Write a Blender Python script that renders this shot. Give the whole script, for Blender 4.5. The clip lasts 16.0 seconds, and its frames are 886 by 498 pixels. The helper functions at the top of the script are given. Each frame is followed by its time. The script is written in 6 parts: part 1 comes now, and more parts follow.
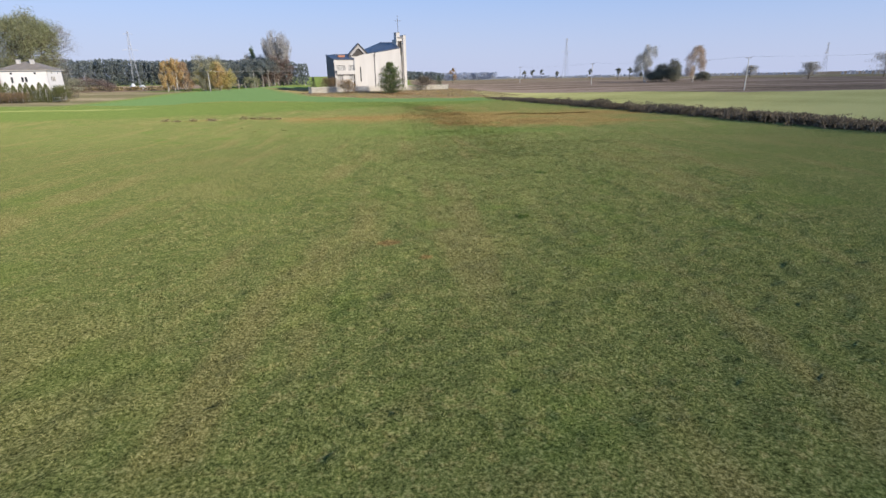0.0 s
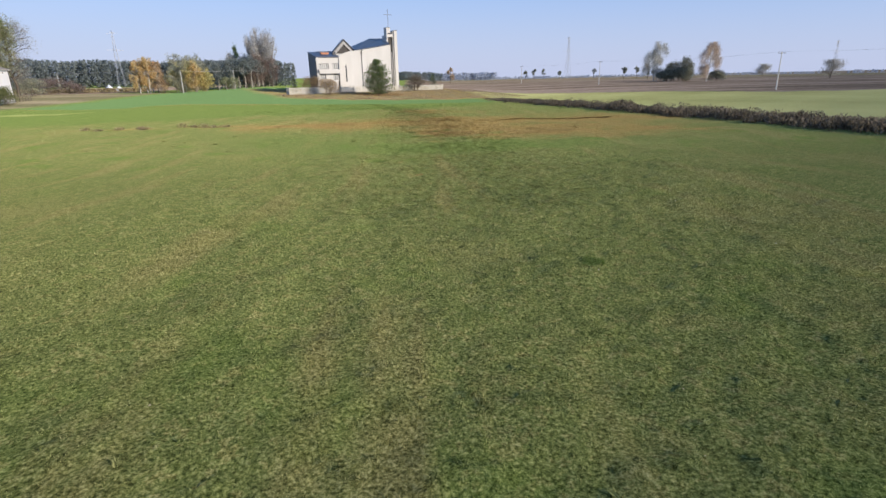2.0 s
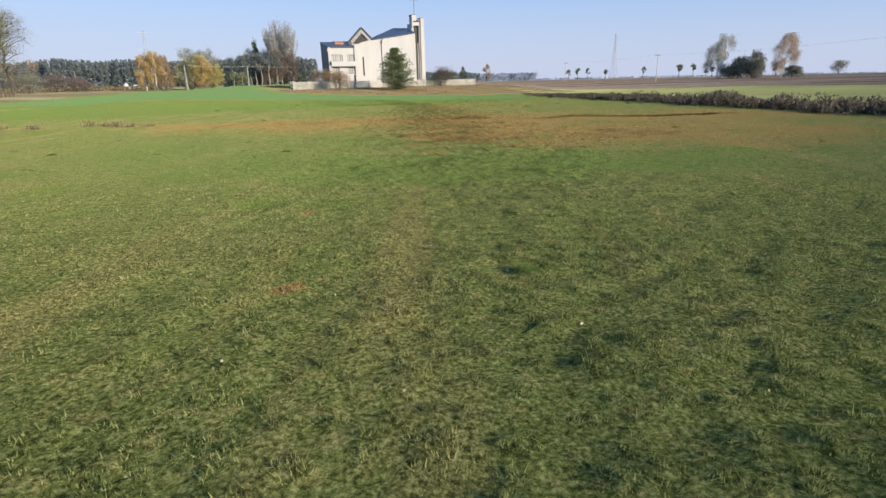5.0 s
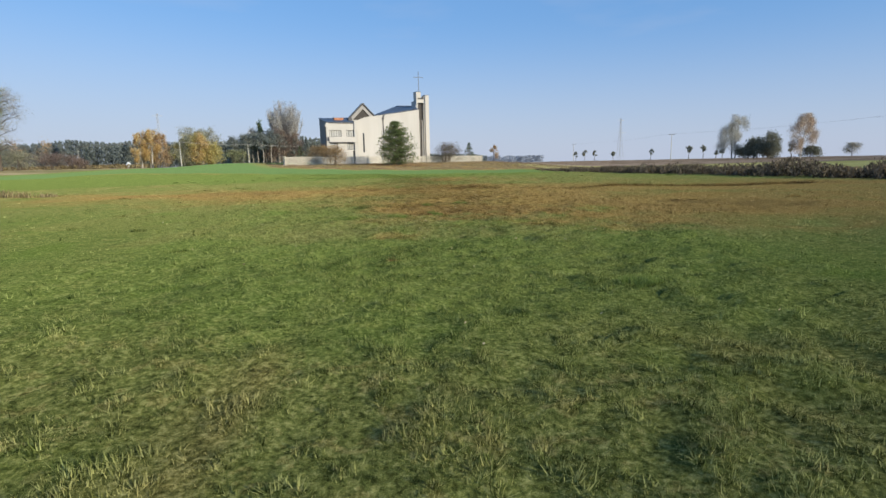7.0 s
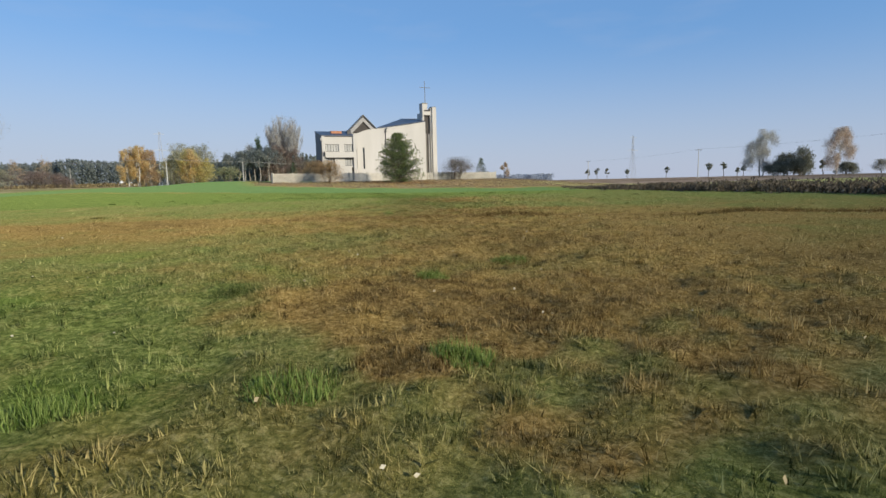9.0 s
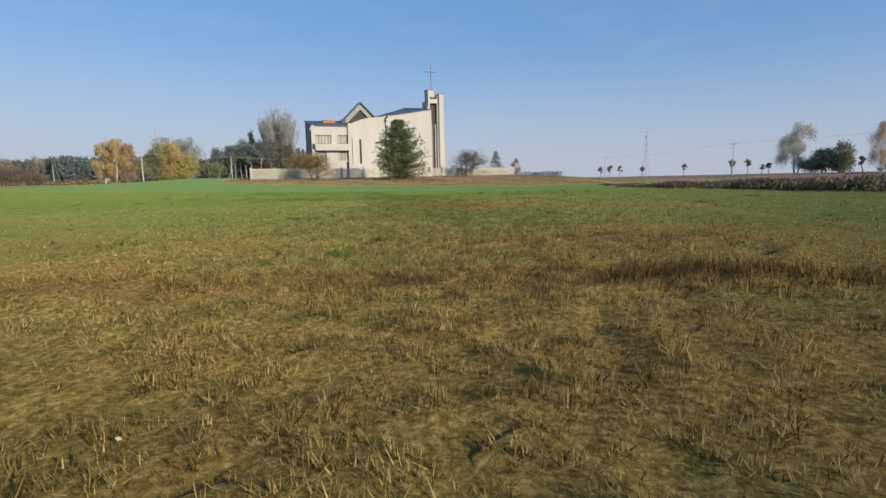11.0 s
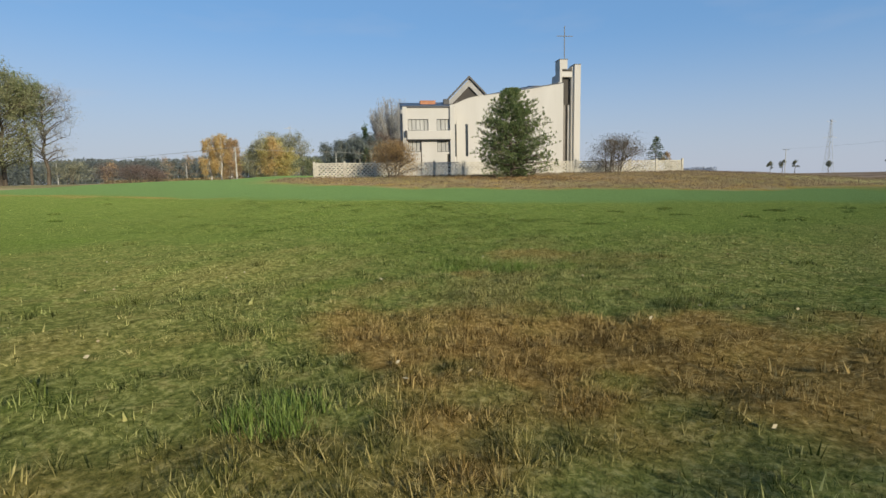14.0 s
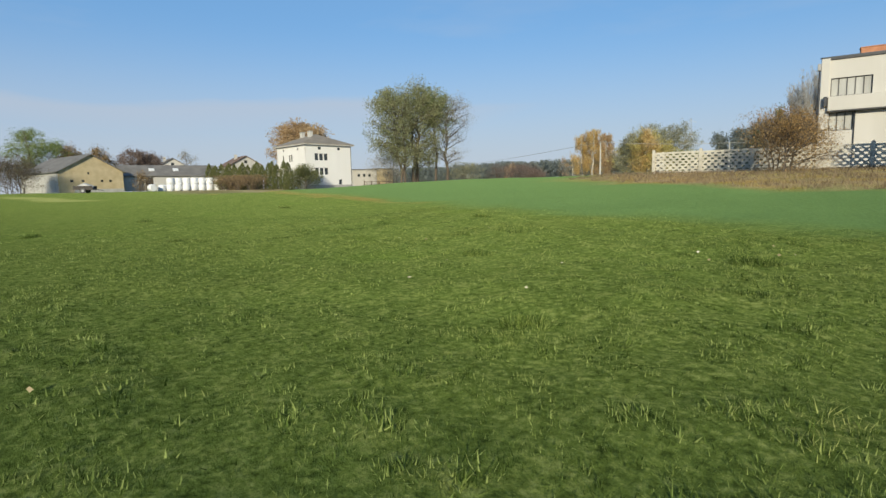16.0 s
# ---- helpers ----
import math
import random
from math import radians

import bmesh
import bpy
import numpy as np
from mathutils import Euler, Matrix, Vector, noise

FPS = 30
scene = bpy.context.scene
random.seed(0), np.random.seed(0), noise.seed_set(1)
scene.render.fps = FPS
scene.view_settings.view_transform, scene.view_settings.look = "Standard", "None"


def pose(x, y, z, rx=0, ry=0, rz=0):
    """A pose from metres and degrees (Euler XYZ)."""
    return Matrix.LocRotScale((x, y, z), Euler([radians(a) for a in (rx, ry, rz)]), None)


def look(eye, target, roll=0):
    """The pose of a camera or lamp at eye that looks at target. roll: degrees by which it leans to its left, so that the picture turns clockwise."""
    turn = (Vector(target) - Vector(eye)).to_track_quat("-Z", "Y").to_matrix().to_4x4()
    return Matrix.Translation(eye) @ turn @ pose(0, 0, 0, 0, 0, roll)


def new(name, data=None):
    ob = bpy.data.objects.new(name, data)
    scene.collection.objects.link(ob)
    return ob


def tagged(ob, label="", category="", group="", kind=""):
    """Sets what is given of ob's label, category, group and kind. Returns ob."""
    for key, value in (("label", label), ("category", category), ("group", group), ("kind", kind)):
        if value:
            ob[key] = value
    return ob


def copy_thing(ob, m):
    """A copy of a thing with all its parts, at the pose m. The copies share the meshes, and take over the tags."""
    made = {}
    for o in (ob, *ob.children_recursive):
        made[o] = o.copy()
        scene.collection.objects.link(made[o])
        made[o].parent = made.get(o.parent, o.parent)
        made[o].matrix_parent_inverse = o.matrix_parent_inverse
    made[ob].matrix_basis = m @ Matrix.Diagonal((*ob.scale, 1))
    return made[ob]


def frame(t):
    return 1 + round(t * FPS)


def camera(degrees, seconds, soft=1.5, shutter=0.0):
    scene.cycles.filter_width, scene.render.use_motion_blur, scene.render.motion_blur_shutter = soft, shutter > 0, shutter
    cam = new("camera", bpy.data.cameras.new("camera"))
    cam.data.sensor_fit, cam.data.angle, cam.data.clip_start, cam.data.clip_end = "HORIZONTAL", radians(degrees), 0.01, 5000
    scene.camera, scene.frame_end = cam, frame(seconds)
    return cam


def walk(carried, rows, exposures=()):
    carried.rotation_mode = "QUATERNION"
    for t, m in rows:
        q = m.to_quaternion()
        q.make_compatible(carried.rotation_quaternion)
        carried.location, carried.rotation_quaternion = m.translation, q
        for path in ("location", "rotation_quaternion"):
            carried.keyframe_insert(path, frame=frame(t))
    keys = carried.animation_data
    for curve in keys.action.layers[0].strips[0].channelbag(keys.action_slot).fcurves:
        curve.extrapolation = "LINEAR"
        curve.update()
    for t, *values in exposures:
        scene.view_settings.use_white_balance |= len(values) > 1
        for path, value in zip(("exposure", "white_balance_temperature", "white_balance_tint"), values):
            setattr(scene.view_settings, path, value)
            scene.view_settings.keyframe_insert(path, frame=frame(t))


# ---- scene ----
cam = camera(79.8, 16.0)

PATH = [
    (0, (-1.109, -4.086, 5.933), (-0.998, -2.19, 5.305), -1.1),
    (0.5, (-0.391, -0.05, 5.673), (-0.285, 1.847, 5.047), -1.2),
    (1, (0.268, 3.964, 5.572), (0.372, 5.86, 4.946), -1.3),
    (1.5, (0.878, 7.911, 5.464), (0.982, 9.808, 4.838), -1.3),
    (2, (1.406, 11.839, 5.361), (1.515, 13.736, 4.736), -1.3),
    (2.5, (2.036, 15.597, 5.304), (2.125, 17.495, 4.681), -1.5),
    (3, (2.511, 19.31, 5.049), (2.57, 21.21, 4.428), -1.5),
    (5.5, (4.668, 36.159, 2.79), (4.633, 38.064, 2.182), -1.4),
    (6, (4.851, 39.122, 2.414), (4.811, 41.054, 1.898), -1.4),
    (6.5, (4.966, 42.085, 2.036), (4.921, 44.039, 1.611), -1.4),
    (7, (5.025, 45.172, 1.656), (4.976, 47.145, 1.332), -1.2),
    (7.5, (5.034, 48.463, 1.477), (4.977, 50.447, 1.229), -1.2),
    (8, (4.932, 51.511, 1.407), (4.869, 53.495, 1.157), -1.2),
    (8.5, (4.683, 54.648, 1.353), (4.612, 56.631, 1.102), -1.3),
    (9, (4.414, 57.765, 1.359), (4.339, 59.747, 1.105), -1.3),
    (9.5, (4.185, 61.395, 1.273), (4.107, 63.377, 1.015), -1.3),
    (12, (2.881, 79.091, 1.168), (2.775, 81.071, 0.905), -1.2),
    (12.5, (2.715, 83.212, 1.448), (2.606, 85.192, 1.183), -1.2),
    (13, (2.521, 87.416, 1.376), (2.41, 89.396, 1.114), -1.2),
    (13.5, (2.297, 91.157, 1.35), (2.042, 93.123, 1.088), -1.0),
    (14, (2.081, 94.832, 1.268), (1.515, 96.732, 1.006), -1.2),
    (14.5, (1.533, 99.04, 1.081), (0.608, 100.795, 0.829), -1.5),
    (15, (0.841, 103.248, 0.92), (-0.378, 104.814, 0.674), -1.5),
    (15.5, (-0.108, 107.154, 0.851), (-1.571, 108.496, 0.609), -1.5),
    (16, (-1.439, 110.227, 0.991), (-3.121, 111.284, 0.758), -1.2),
]
walk(cam, [(t, look(e, a, r)) for t, e, a, r in PATH],
     exposures=[(0.0, 0.28, 6200, 14), (3.2, 0.30, 6250, 12), (5.3, 0.35, 6450, 10), (6.5, 0.24, 6480, 8), (7.5, 0.13, 6500, 5), (9.5, 0.06, 6550, 7), (12.0, 0.02, 6880, 7), (13.0, 0.0, 6880, 6), (14.5, 0.05, 6830, 4), (16.0, 0.1, 6780, 1)])

# ---- light ----
SUN_DIR = Vector((0.73, -0.60, 0.318)).normalized()
sky_world = bpy.data.worlds.new("sky")
scene.world = sky_world
sky_world.use_nodes = True
wn = sky_world.node_tree
sky_tex = wn.nodes.new("ShaderNodeTexSky")
sky_tex.sky_type = "NISHITA"
sky_tex.sun_disc = False
sky_tex.sun_elevation = math.asin(SUN_DIR.z)
sky_tex.sun_rotation = math.atan2(SUN_DIR.x, SUN_DIR.y)
sky_tex.air_density, sky_tex.dust_density, sky_tex.ozone_density = 1.0, 0.35, 4.0
wco = wn.nodes.new("ShaderNodeTexCoord")
wsep = wn.nodes.new("ShaderNodeSeparateXYZ")
wn.links.new(wco.outputs["Generated"], wsep.inputs[0])
wmap = wn.nodes.new("ShaderNodeMapRange")
wmap.inputs["From Min"].default_value, wmap.inputs["From Max"].default_value = -0.02, 0.27
wmap.inputs["To Min"].default_value, wmap.inputs["To Max"].default_value = 0.85, 0.0
wmap.interpolation_type = "SMOOTHSTEP"
wtilt = wn.nodes.new("ShaderNodeMath")
wtilt.operation = "MULTIPLY_ADD"
wtilt.inputs[1].default_value = 0.03
wn.links.new(wsep.outputs["X"], wtilt.inputs[0])
wn.links.new(wsep.outputs["Z"], wtilt.inputs[2])
wn.links.new(wtilt.outputs[0], wmap.inputs["Value"])
wcl = wn.nodes.new("ShaderNodeTexNoise")
wcl.inputs["Scale"].default_value, wcl.inputs["Detail"].default_value = 2.2, 6.0
wcm = wn.nodes.new("ShaderNodeMapping")
wcm.inputs["Scale"].default_value = (1.0, 1.0, 4.5)
wn.links.new(wco.outputs["Generated"], wcm.inputs[0])
wn.links.new(wcm.outputs[0], wcl.inputs["Vector"])
wcr = wn.nodes.new("ShaderNodeMapRange")
wcr.inputs["From Min"].default_value, wcr.inputs["From Max"].default_value = 0.52, 0.80
wcr.inputs["To Min"].default_value, wcr.inputs["To Max"].default_value = 0.0, 0.35
wn.links.new(wcl.outputs[0], wcr.inputs["Value"])
# a pale bank of cloud low in the west
wbank = wn.nodes.new("ShaderNodeMapRange")
wbank.interpolation_type = "SMOOTHSTEP"
wbank.inputs["From Min"].default_value, wbank.inputs["From Max"].default_value = 0.182, 0.138
wbz = wn.nodes.new("ShaderNodeMath")
wbz.operation = "MULTIPLY_ADD"
wbz.inputs[1].default_value = -0.10
wn.links.new(wcl.outputs[0], wbz.inputs[0])
wn.links.new(wsep.outputs["Z"], wbz.inputs[2])
wbz2 = wn.nodes.new("ShaderNodeMath")
wbz2.operation = "ADD"
wbz2.inputs[1].default_value = 0.05
wn.links.new(wbz.outputs[0], wbz2.inputs[0])
wn.links.new(wbz2.outputs[0], wbank.inputs["Value"])
wside = wn.nodes.new("ShaderNodeMapRange")
wside.interpolation_type = "SMOOTHSTEP"
wside.inputs["From Min"].default_value, wside.inputs["From Max"].default_value = -0.45, -0.92
wside.inputs["To Max"].default_value = 0.75
wn.links.new(wsep.outputs["X"], wside.inputs["Value"])
wfade = wn.nodes.new("ShaderNodeMapRange")
wfade.interpolation_type = "SMOOTHSTEP"
wfade.inputs["From Min"].default_value, wfade.inputs["From Max"].default_value = 0.02, 0.15
wfade.inputs["To Min"].default_value = 0.6
wn.links.new(wbz2.outputs[0], wfade.inputs["Value"])
wbf = wn.nodes.new("ShaderNodeMath")
wbf.operation = "MULTIPLY"
wn.links.new(wbank.outputs[0], wbf.inputs[0])
wn.links.new(wfade.outputs[0], wbf.inputs[1])
wbm = wn.nodes.new("ShaderNodeMath")
wbm.operation = "MULTIPLY"
wn.links.new(wbf.outputs[0], wbm.inputs[0])
wn.links.new(wside.outputs[0], wbm.inputs[1])
wmx = wn.nodes.new("ShaderNodeMath")
wmx.operation = "MAXIMUM"
wn.links.new(wbm.outputs[0], wmx.inputs[0])
wn.links.new(wcr.outputs[0], wmx.inputs[1])
wadd = wn.nodes.new("ShaderNodeMath")
wadd.operation, wadd.use_clamp = "MAXIMUM", True
wn.links.new(wmap.outputs[0], wadd.inputs[0])
wn.links.new(wmx.outputs[0], wadd.inputs[1])
whz = wn.nodes.new("ShaderNodeMix")
whz.data_type = "RGBA"
whz.inputs[7].default_value = (3.95, 4.2, 5.2, 1)
wn.links.new(wadd.outputs[0], whz.inputs[0])
wblue = wn.nodes.new("ShaderNodeMix")
wblue.data_type = "RGBA"
wzen = wn.nodes.new("ShaderNodeMapRange")
wzen.interpolation_type = "SMOOTHSTEP"
wzen.inputs["From Min"].default_value, wzen.inputs["From Max"].default_value = 0.34, 0.80
wzen.inputs["To Min"].default_value, wzen.inputs["To Max"].default_value = 0.55, 0.10
wn.links.new(wsep.outputs["Z"], wzen.inputs["Value"])
wn.links.new(wzen.outputs[0], wblue.inputs[0])
wblue.inputs[7].default_value = (1.45, 3.15, 6.5, 1)
wn.links.new(sky_tex.outputs[0], wblue.inputs[6])
wn.links.new(wblue.outputs[2], whz.inputs[6])
wn.links.new(whz.outputs[2], wn.nodes["Background"].inputs[0])
wn.nodes["Background"].inputs[1].default_value = 0.122
sun = new("sun", bpy.data.lights.new("sun", "SUN"))
sun.data.energy, sun.data.angle, sun.data.color = 4.5, radians(0.6), (1.0, 0.88, 0.70)
sun.matrix_world = look(SUN_DIR * 200, (0, 0, 0))


# ---- small tools ----
def S(a, b, x):
    """Smooth step from 0 at a to 1 at b."""
    t = np.clip((np.asarray(x, float) - a) / (b - a), 0, 1)
    return t * t * (3 - 2 * t)


def wob(x, y, k, seed=0.0):
    """A cheap smooth wobble of the plan, about -1 to 1."""
    return (np.sin(x * k + 1.3 + seed) * np.cos(y * k * 0.83 + seed * 2.1) + 0.6 * np.sin(x * k * 2.3 + y * k * 1.7 + seed)
            + 0.4 * np.cos(x * k * 3.1 - y * k * 4.3 + seed * 3)) / 2.0


def vnoise(x, y, k, seed=0.0):
    """Value noise of the plan, 0 to 1, with k cells a metre."""
    x, y = np.asarray(x, float) * k, np.asarray(y, float) * k
    xi, yi = np.floor(x), np.floor(y)
    fx, fy = x - xi, y - yi
    fx, fy = fx * fx * (3 - 2 * fx), fy * fy * (3 - 2 * fy)

    def at(i, j):
        q = np.sin(i * 127.1 + j * 311.7 + seed * 74.7) * 43758.5453
        return q - np.floor(q)

    a = at(xi, yi) * (1 - fx) + at(xi + 1, yi) * fx
    b = at(xi, yi + 1) * (1 - fx) + at(xi + 1, yi + 1) * fx
    return a * (1 - fy) + b * fy


def land(x, y):
    """Height of the ground."""
    x, y = np.asarray(x, float), np.asarray(y, float)
    near = 0.65 * S(48, 28, y)
    left = 1.25 * S(-35, -108, x) * S(40, 90, y)
    v = -(x + 26.4) * 0.4003 + (y - 144.3) * 0.9164
    k = S(-38, -62, x)
    ahead = 1.65 * S(-40, 4, v) * S(42, 8, x) * (1 - k) + 1.3 * S(125, 190, y) * k
    right = 0.5 * S(30, 70, x)
    # the open fields to the east sink away beyond a low crest
    r = np.hypot(x - 3, y - 60)
    right = right - (0.0075 * np.clip(r - 330, 0, 370) + 0.0132 * np.clip(r - 700, 0, 2600)) * S(-40, 60, x)
    swell = 0.95 * np.exp(-((x + 53) / 12) ** 2) * S(145, 180, y) * S(265, 235, y)
    return near + left + swell + ahead - left * ahead / 2.0 + right + 0.05 * wob(x, y, 0.35) + 0.10 * (vnoise(x, y, 0.42, 1.0) - 0.5) + 0.075 * (vnoise(x, y, 0.95, 2.0) - 0.5)


LINE_Y = np.array([-4, 20, 37, 60, 80, 95, 108, 125])
LINE_X = np.array([0, 2.5, 4.5, 4.5, 2.8, 2.0, -1.0, -8.0])


def inside(x, y, lo, hi, a, b):
    """How far a point lies inside a strip of close turf, in metres."""
    d = np.asarray(x, float) - np.interp(y, LINE_Y, LINE_X)
    return np.minimum(np.minimum(d - a, b - d), np.minimum(np.asarray(y, float) - lo, hi - np.asarray(y, float)))


STRIPS = ((1.0, 51.0, -14.0, 14.0, 0.19), (47.0, 122.0, -7.0, 7.0, 0.15))


def depth_in(x, y):
    return np.maximum(*[inside(x, y, *s[:4]) for s in STRIPS])


def turf(x, y):
    """The lumps of the turf over the ground."""
    soft = 1 - 0.4 * S(94, 104, y) - 0.3 * S(118.3, 120.5, y)
    tall = 1.0 + 0.3 * S(2, 9, np.asarray(x, float))
    return soft * tall * (0.045 * (vnoise(x, y, 1.9, 11.0) - 0.5) + 0.045 * (vnoise(x, y, 3.6, 12.0) - 0.45)
                          + 0.065 * (vnoise(x, y, 6.0, 13.0) - 0.45)) * S(0.3, 1.5, depth_in(x, y))


def H(x, y):
    return float(land(x, y))


def ditch_x(y):
    return np.interp(y, [-60, 46, 67, 93, 118, 130, 170, 240], [60.5, 42.6, 38.0, 30.6, 23.4, 20.8, 12.0, 0.0])


FA = radians(23.6)          # the fence's line
FENCE0 = (-26.4, 144.3)


def drain_y(x):
    """The old drain's line over the meadow."""
    return 78.0 - 0.09 * (np.asarray(x, float) - 5) * (np.asarray(x, float) > 5)


def fence_uv(x, y):
    dx, dy = np.asarray(x, float) - FENCE0[0], np.asarray(y, float) - FENCE0[1]
    return dx * math.cos(FA) + dy * math.sin(FA), -dx * math.sin(FA) + dy * math.cos(FA)


def zones(x, y):
    """Masks of the fields: crop, dry, brown, pale, plough, lushness."""
    x, y = np.asarray(x, float), np.asarray(y, float)
    w = wob(x, y, 0.21)
    w2 = wob(x, y, 0.6, 4.0)
    u, v = fence_uv(x, y)
    edge = np.where(x > -9, 119.8 + (x + 9) * 0.02, 119.8 + (-9 - x) * 0.04) + 0.5 * w2
    crop = S(-1.2, 1.2, y - edge) * S(2, -2, x - ditch_x(y) + 4) * S(215, 200, y + 0.1 * x) * S(-76, -72, x + 1.5 * w2)
    bank = np.interp(x, [-40, -26, -16, -6, 1, 11, 19, 40], [141, 134.5, 130.5, 129.2, 128.8, 130, 133, 142])
    mound = S(-1.0, 1.0, y - bank + 0.7 * w2) * S(60, 45, v) * S(-5, -1, u + 0.8 * w2) * S(54, 46, u)
    crop = crop * (1 - mound)
    dry = mound * np.clip(0.85 + 0.3 * w, 0, 1)
    # rusty grass over the wet middle of the meadow, in ragged patches
    patch = vnoise(x, y, 0.16, 21.0) * 0.6 + vnoise(x + 0.6 * y, y, 0.42, 22.0) * 0.4
    e0 = ((x - 9) / np.where(x > 9, 40, 34)) ** 2 + ((y - 82 + 0.10 * x) / 21) ** 2
    brown = (0.72 - 0.52 * S(77, 89, y)) * S(1.15, 0.25, e0 + 0.35 * w) * (0.55 + 0.45 * S(0.30, 0.62, patch))
    spots = ((9, 66, 9, 5.5, 0.28), (18, 61, 13, 5.0, 0.5), (5.2, 63.4, 3.6, 1.9, 0.35), (3.4, 60.0, 1.5, 0.9, 0.3), (5.0, 60.4, 0.7, 0.5, 0.4), (-10, 76, 8, 2.2, 0.35),
             (6.4, 82.6, 3.0, 2.0, 0.5), (9, 94, 8, 4.5, 0.22), (4.6, 98.4, 3.8, 1.6, 0.5), (0.7, 96.5, 1.2, 0.6, 0.3), (1.6, 103.5, 1.8, 0.8, 0.35), (0.3, 101.7, 0.5, 0.4, 0.4),
             (1.3, 99.2, 1.8, 1.1, 0.5), (3.3, 98.8, 2.2, 1.4, 0.3), (4.2, 93.8, 1.8, 1.8, 0.35), (3.7, 57.1, 0.8, 0.6, 0.45))
    w3 = wob(x, y, 2.3, 7.0)
    for sx, sy, ra, rb, amount in spots:
        brown = brown + amount * S(1.3, 0.2, ((x - sx) / ra) ** 2 + ((y - sy) / rb) ** 2 + 0.55 * w2 + 0.55 * w3)
    # the line of an old drain across the meadow, and the furrow along the sown field
    drain = S(0.95, 0.25, np.abs(y - drain_y(x) + 0.35 * w2)) * S(-42, -36, x) * S(40, 30, x) * S(0.25, 0.6, vnoise(x, y, 0.35, 23.0) + 0.25)
    furrow = S(0.7, 0.2, np.abs(y - edge + 0.5)) * S(-76, -70, x) * S(-14, -24, x)
    brown = np.clip(brown + 0.55 * drain + 0.65 * furrow, 0, 0.95)
    spot = ((x + 1.95) / 0.40) ** 2 + ((y - 12.7) / 0.34) ** 2
    for sx, sy, sr in ((-0.75, 11.2, 0.22), (0.72, 46.2, 0.22), (1.86, 40.7, 0.28), (3.9, 54.2, 0.10), (4.0, 61.5, 0.4)):
        spot = np.minimum(spot, ((x - sx) / sr) ** 2 + ((y - sy) / sr) ** 2)
    brown = np.clip(brown + 1.2 * S(1.2, 0.4, spot + 0.3 * w3), 0, 1.0)
    rside = S(-1, 2, x - ditch_x(y))
    pl_edge = np.interp(x, [40, 66, 78, 130], [155, 136.5, 121, 120]) + 1.0 * w
    pale = rside * S(2, -2, y - pl_edge) * np.clip(0.74 + 0.35 * wob(x, y, 0.06) + 0.12 * w, 0.35, 1)
    plough = rside * S(-2, 2, y - pl_edge) * S(330, 300, y) + S(-92, -100, x) * S(196, 206, y) * S(420, 380, y)
    pale = pale + 0.4 * S(2.6, 1.0, np.abs(y - 108 - (x + 60) * 0.35 + w2)) * S(-52, -58, x) * S(-84, -74, x)
    plough = plough + 0.75 * S(-75, -79, x + 2 * w2) * S(116, 121, y + 0.3 * w) * S(204, 196, y)
    far = S(300, 330, y) * rside
    pale = np.clip(pale + 0.08 * far * np.clip(0.5 + 0.7 * wob(x, y, 0.012), 0, 1), 0, 1)
    plough = np.clip(plough + 1.0 * far * np.clip(0.8 - 0.4 * wob(x, y, 0.012), 0, 1), 0, 1)
    lush = 0.8 * S(101, 109, y - 0.4 * x + 3 * w2) * S(16, 6, x - 6)
    lush = np.clip(lush + 0.6 * S(1.1, 0.3, ((x - 5) / 12) ** 2 + ((y - 53.5) / 4.5) ** 2 + 0.4 * w2) + 0.35 * S(1.1, 0.3, ((x + 6) / 9) ** 2 + ((y - 62) / 9) ** 2), 0, 0.95)
    lush = lush - 0.5 * S(50, 42, y) - 0.25 * S(49.5, 46, y) * S(30, 37, y) + 0.15 * S(28, 18, y) - 0.5 * S(62, 70, y) * S(93, 80, y) * S(-30, -10, x + 3 * w2)
    return crop, dry, brown, pale, plough, lush


def mesh_np(name, verts, faces, attrs=None, smooth=False):
    """A mesh from arrays; faces all of one size; attrs: values a vertex."""
    verts, faces = np.asarray(verts, np.float32), np.asarray(faces, np.int32)
    me = bpy.data.meshes.new(name)
    n, k = faces.shape
    me.vertices.add(len(verts))
    me.vertices.foreach_set("co", verts.ravel())
    me.loops.add(n * k)
    me.loops.foreach_set("vertex_index", faces.ravel())
    me.polygons.add(n)
    me.polygons.foreach_set("loop_start", np.arange(0, n * k, k, dtype=np.int32))
    me.update(calc_edges=True)
    for key, val in (attrs or {}).items():
        at = me.attributes.new(key, "FLOAT", "POINT")
        at.data.foreach_set("value", np.asarray(val, np.float32))
    if smooth:
        me.polygons.foreach_set("use_smooth", np.ones(n, bool))
    me.validate()
    return me


def part(name, bm, material, parent=None, label="", bevel=0.0):
    """Links a bmesh as one mesh object under a thing or a part."""
    bmesh.ops.remove_doubles(bm, verts=bm.verts[:], dist=0.0005)
    if bevel:
        bmesh.ops.bevel(bm, geom=bm.edges[:], offset=bevel, segments=1, affect="EDGES")
    me = bpy.data.meshes.new(name)
    bm.to_mesh(me)
    bm.free()
    me.materials.append(material)
    ob = new(name, me)
    ob.parent = parent
    if label:
        ob["label"] = label
    return ob


def part_mesh(name, me, material, parent=None, label=""):
    if material is not None and not me.materials:
        me.materials.append(material)
    ob = new(name, me)
    ob.parent = parent
    if label:
        ob["label"] = label
    return ob


def thing(name, m, label, category, group="", kind=""):
    ob = new(name)
    ob.matrix_basis = m
    return tagged(ob, label, category, group, kind)


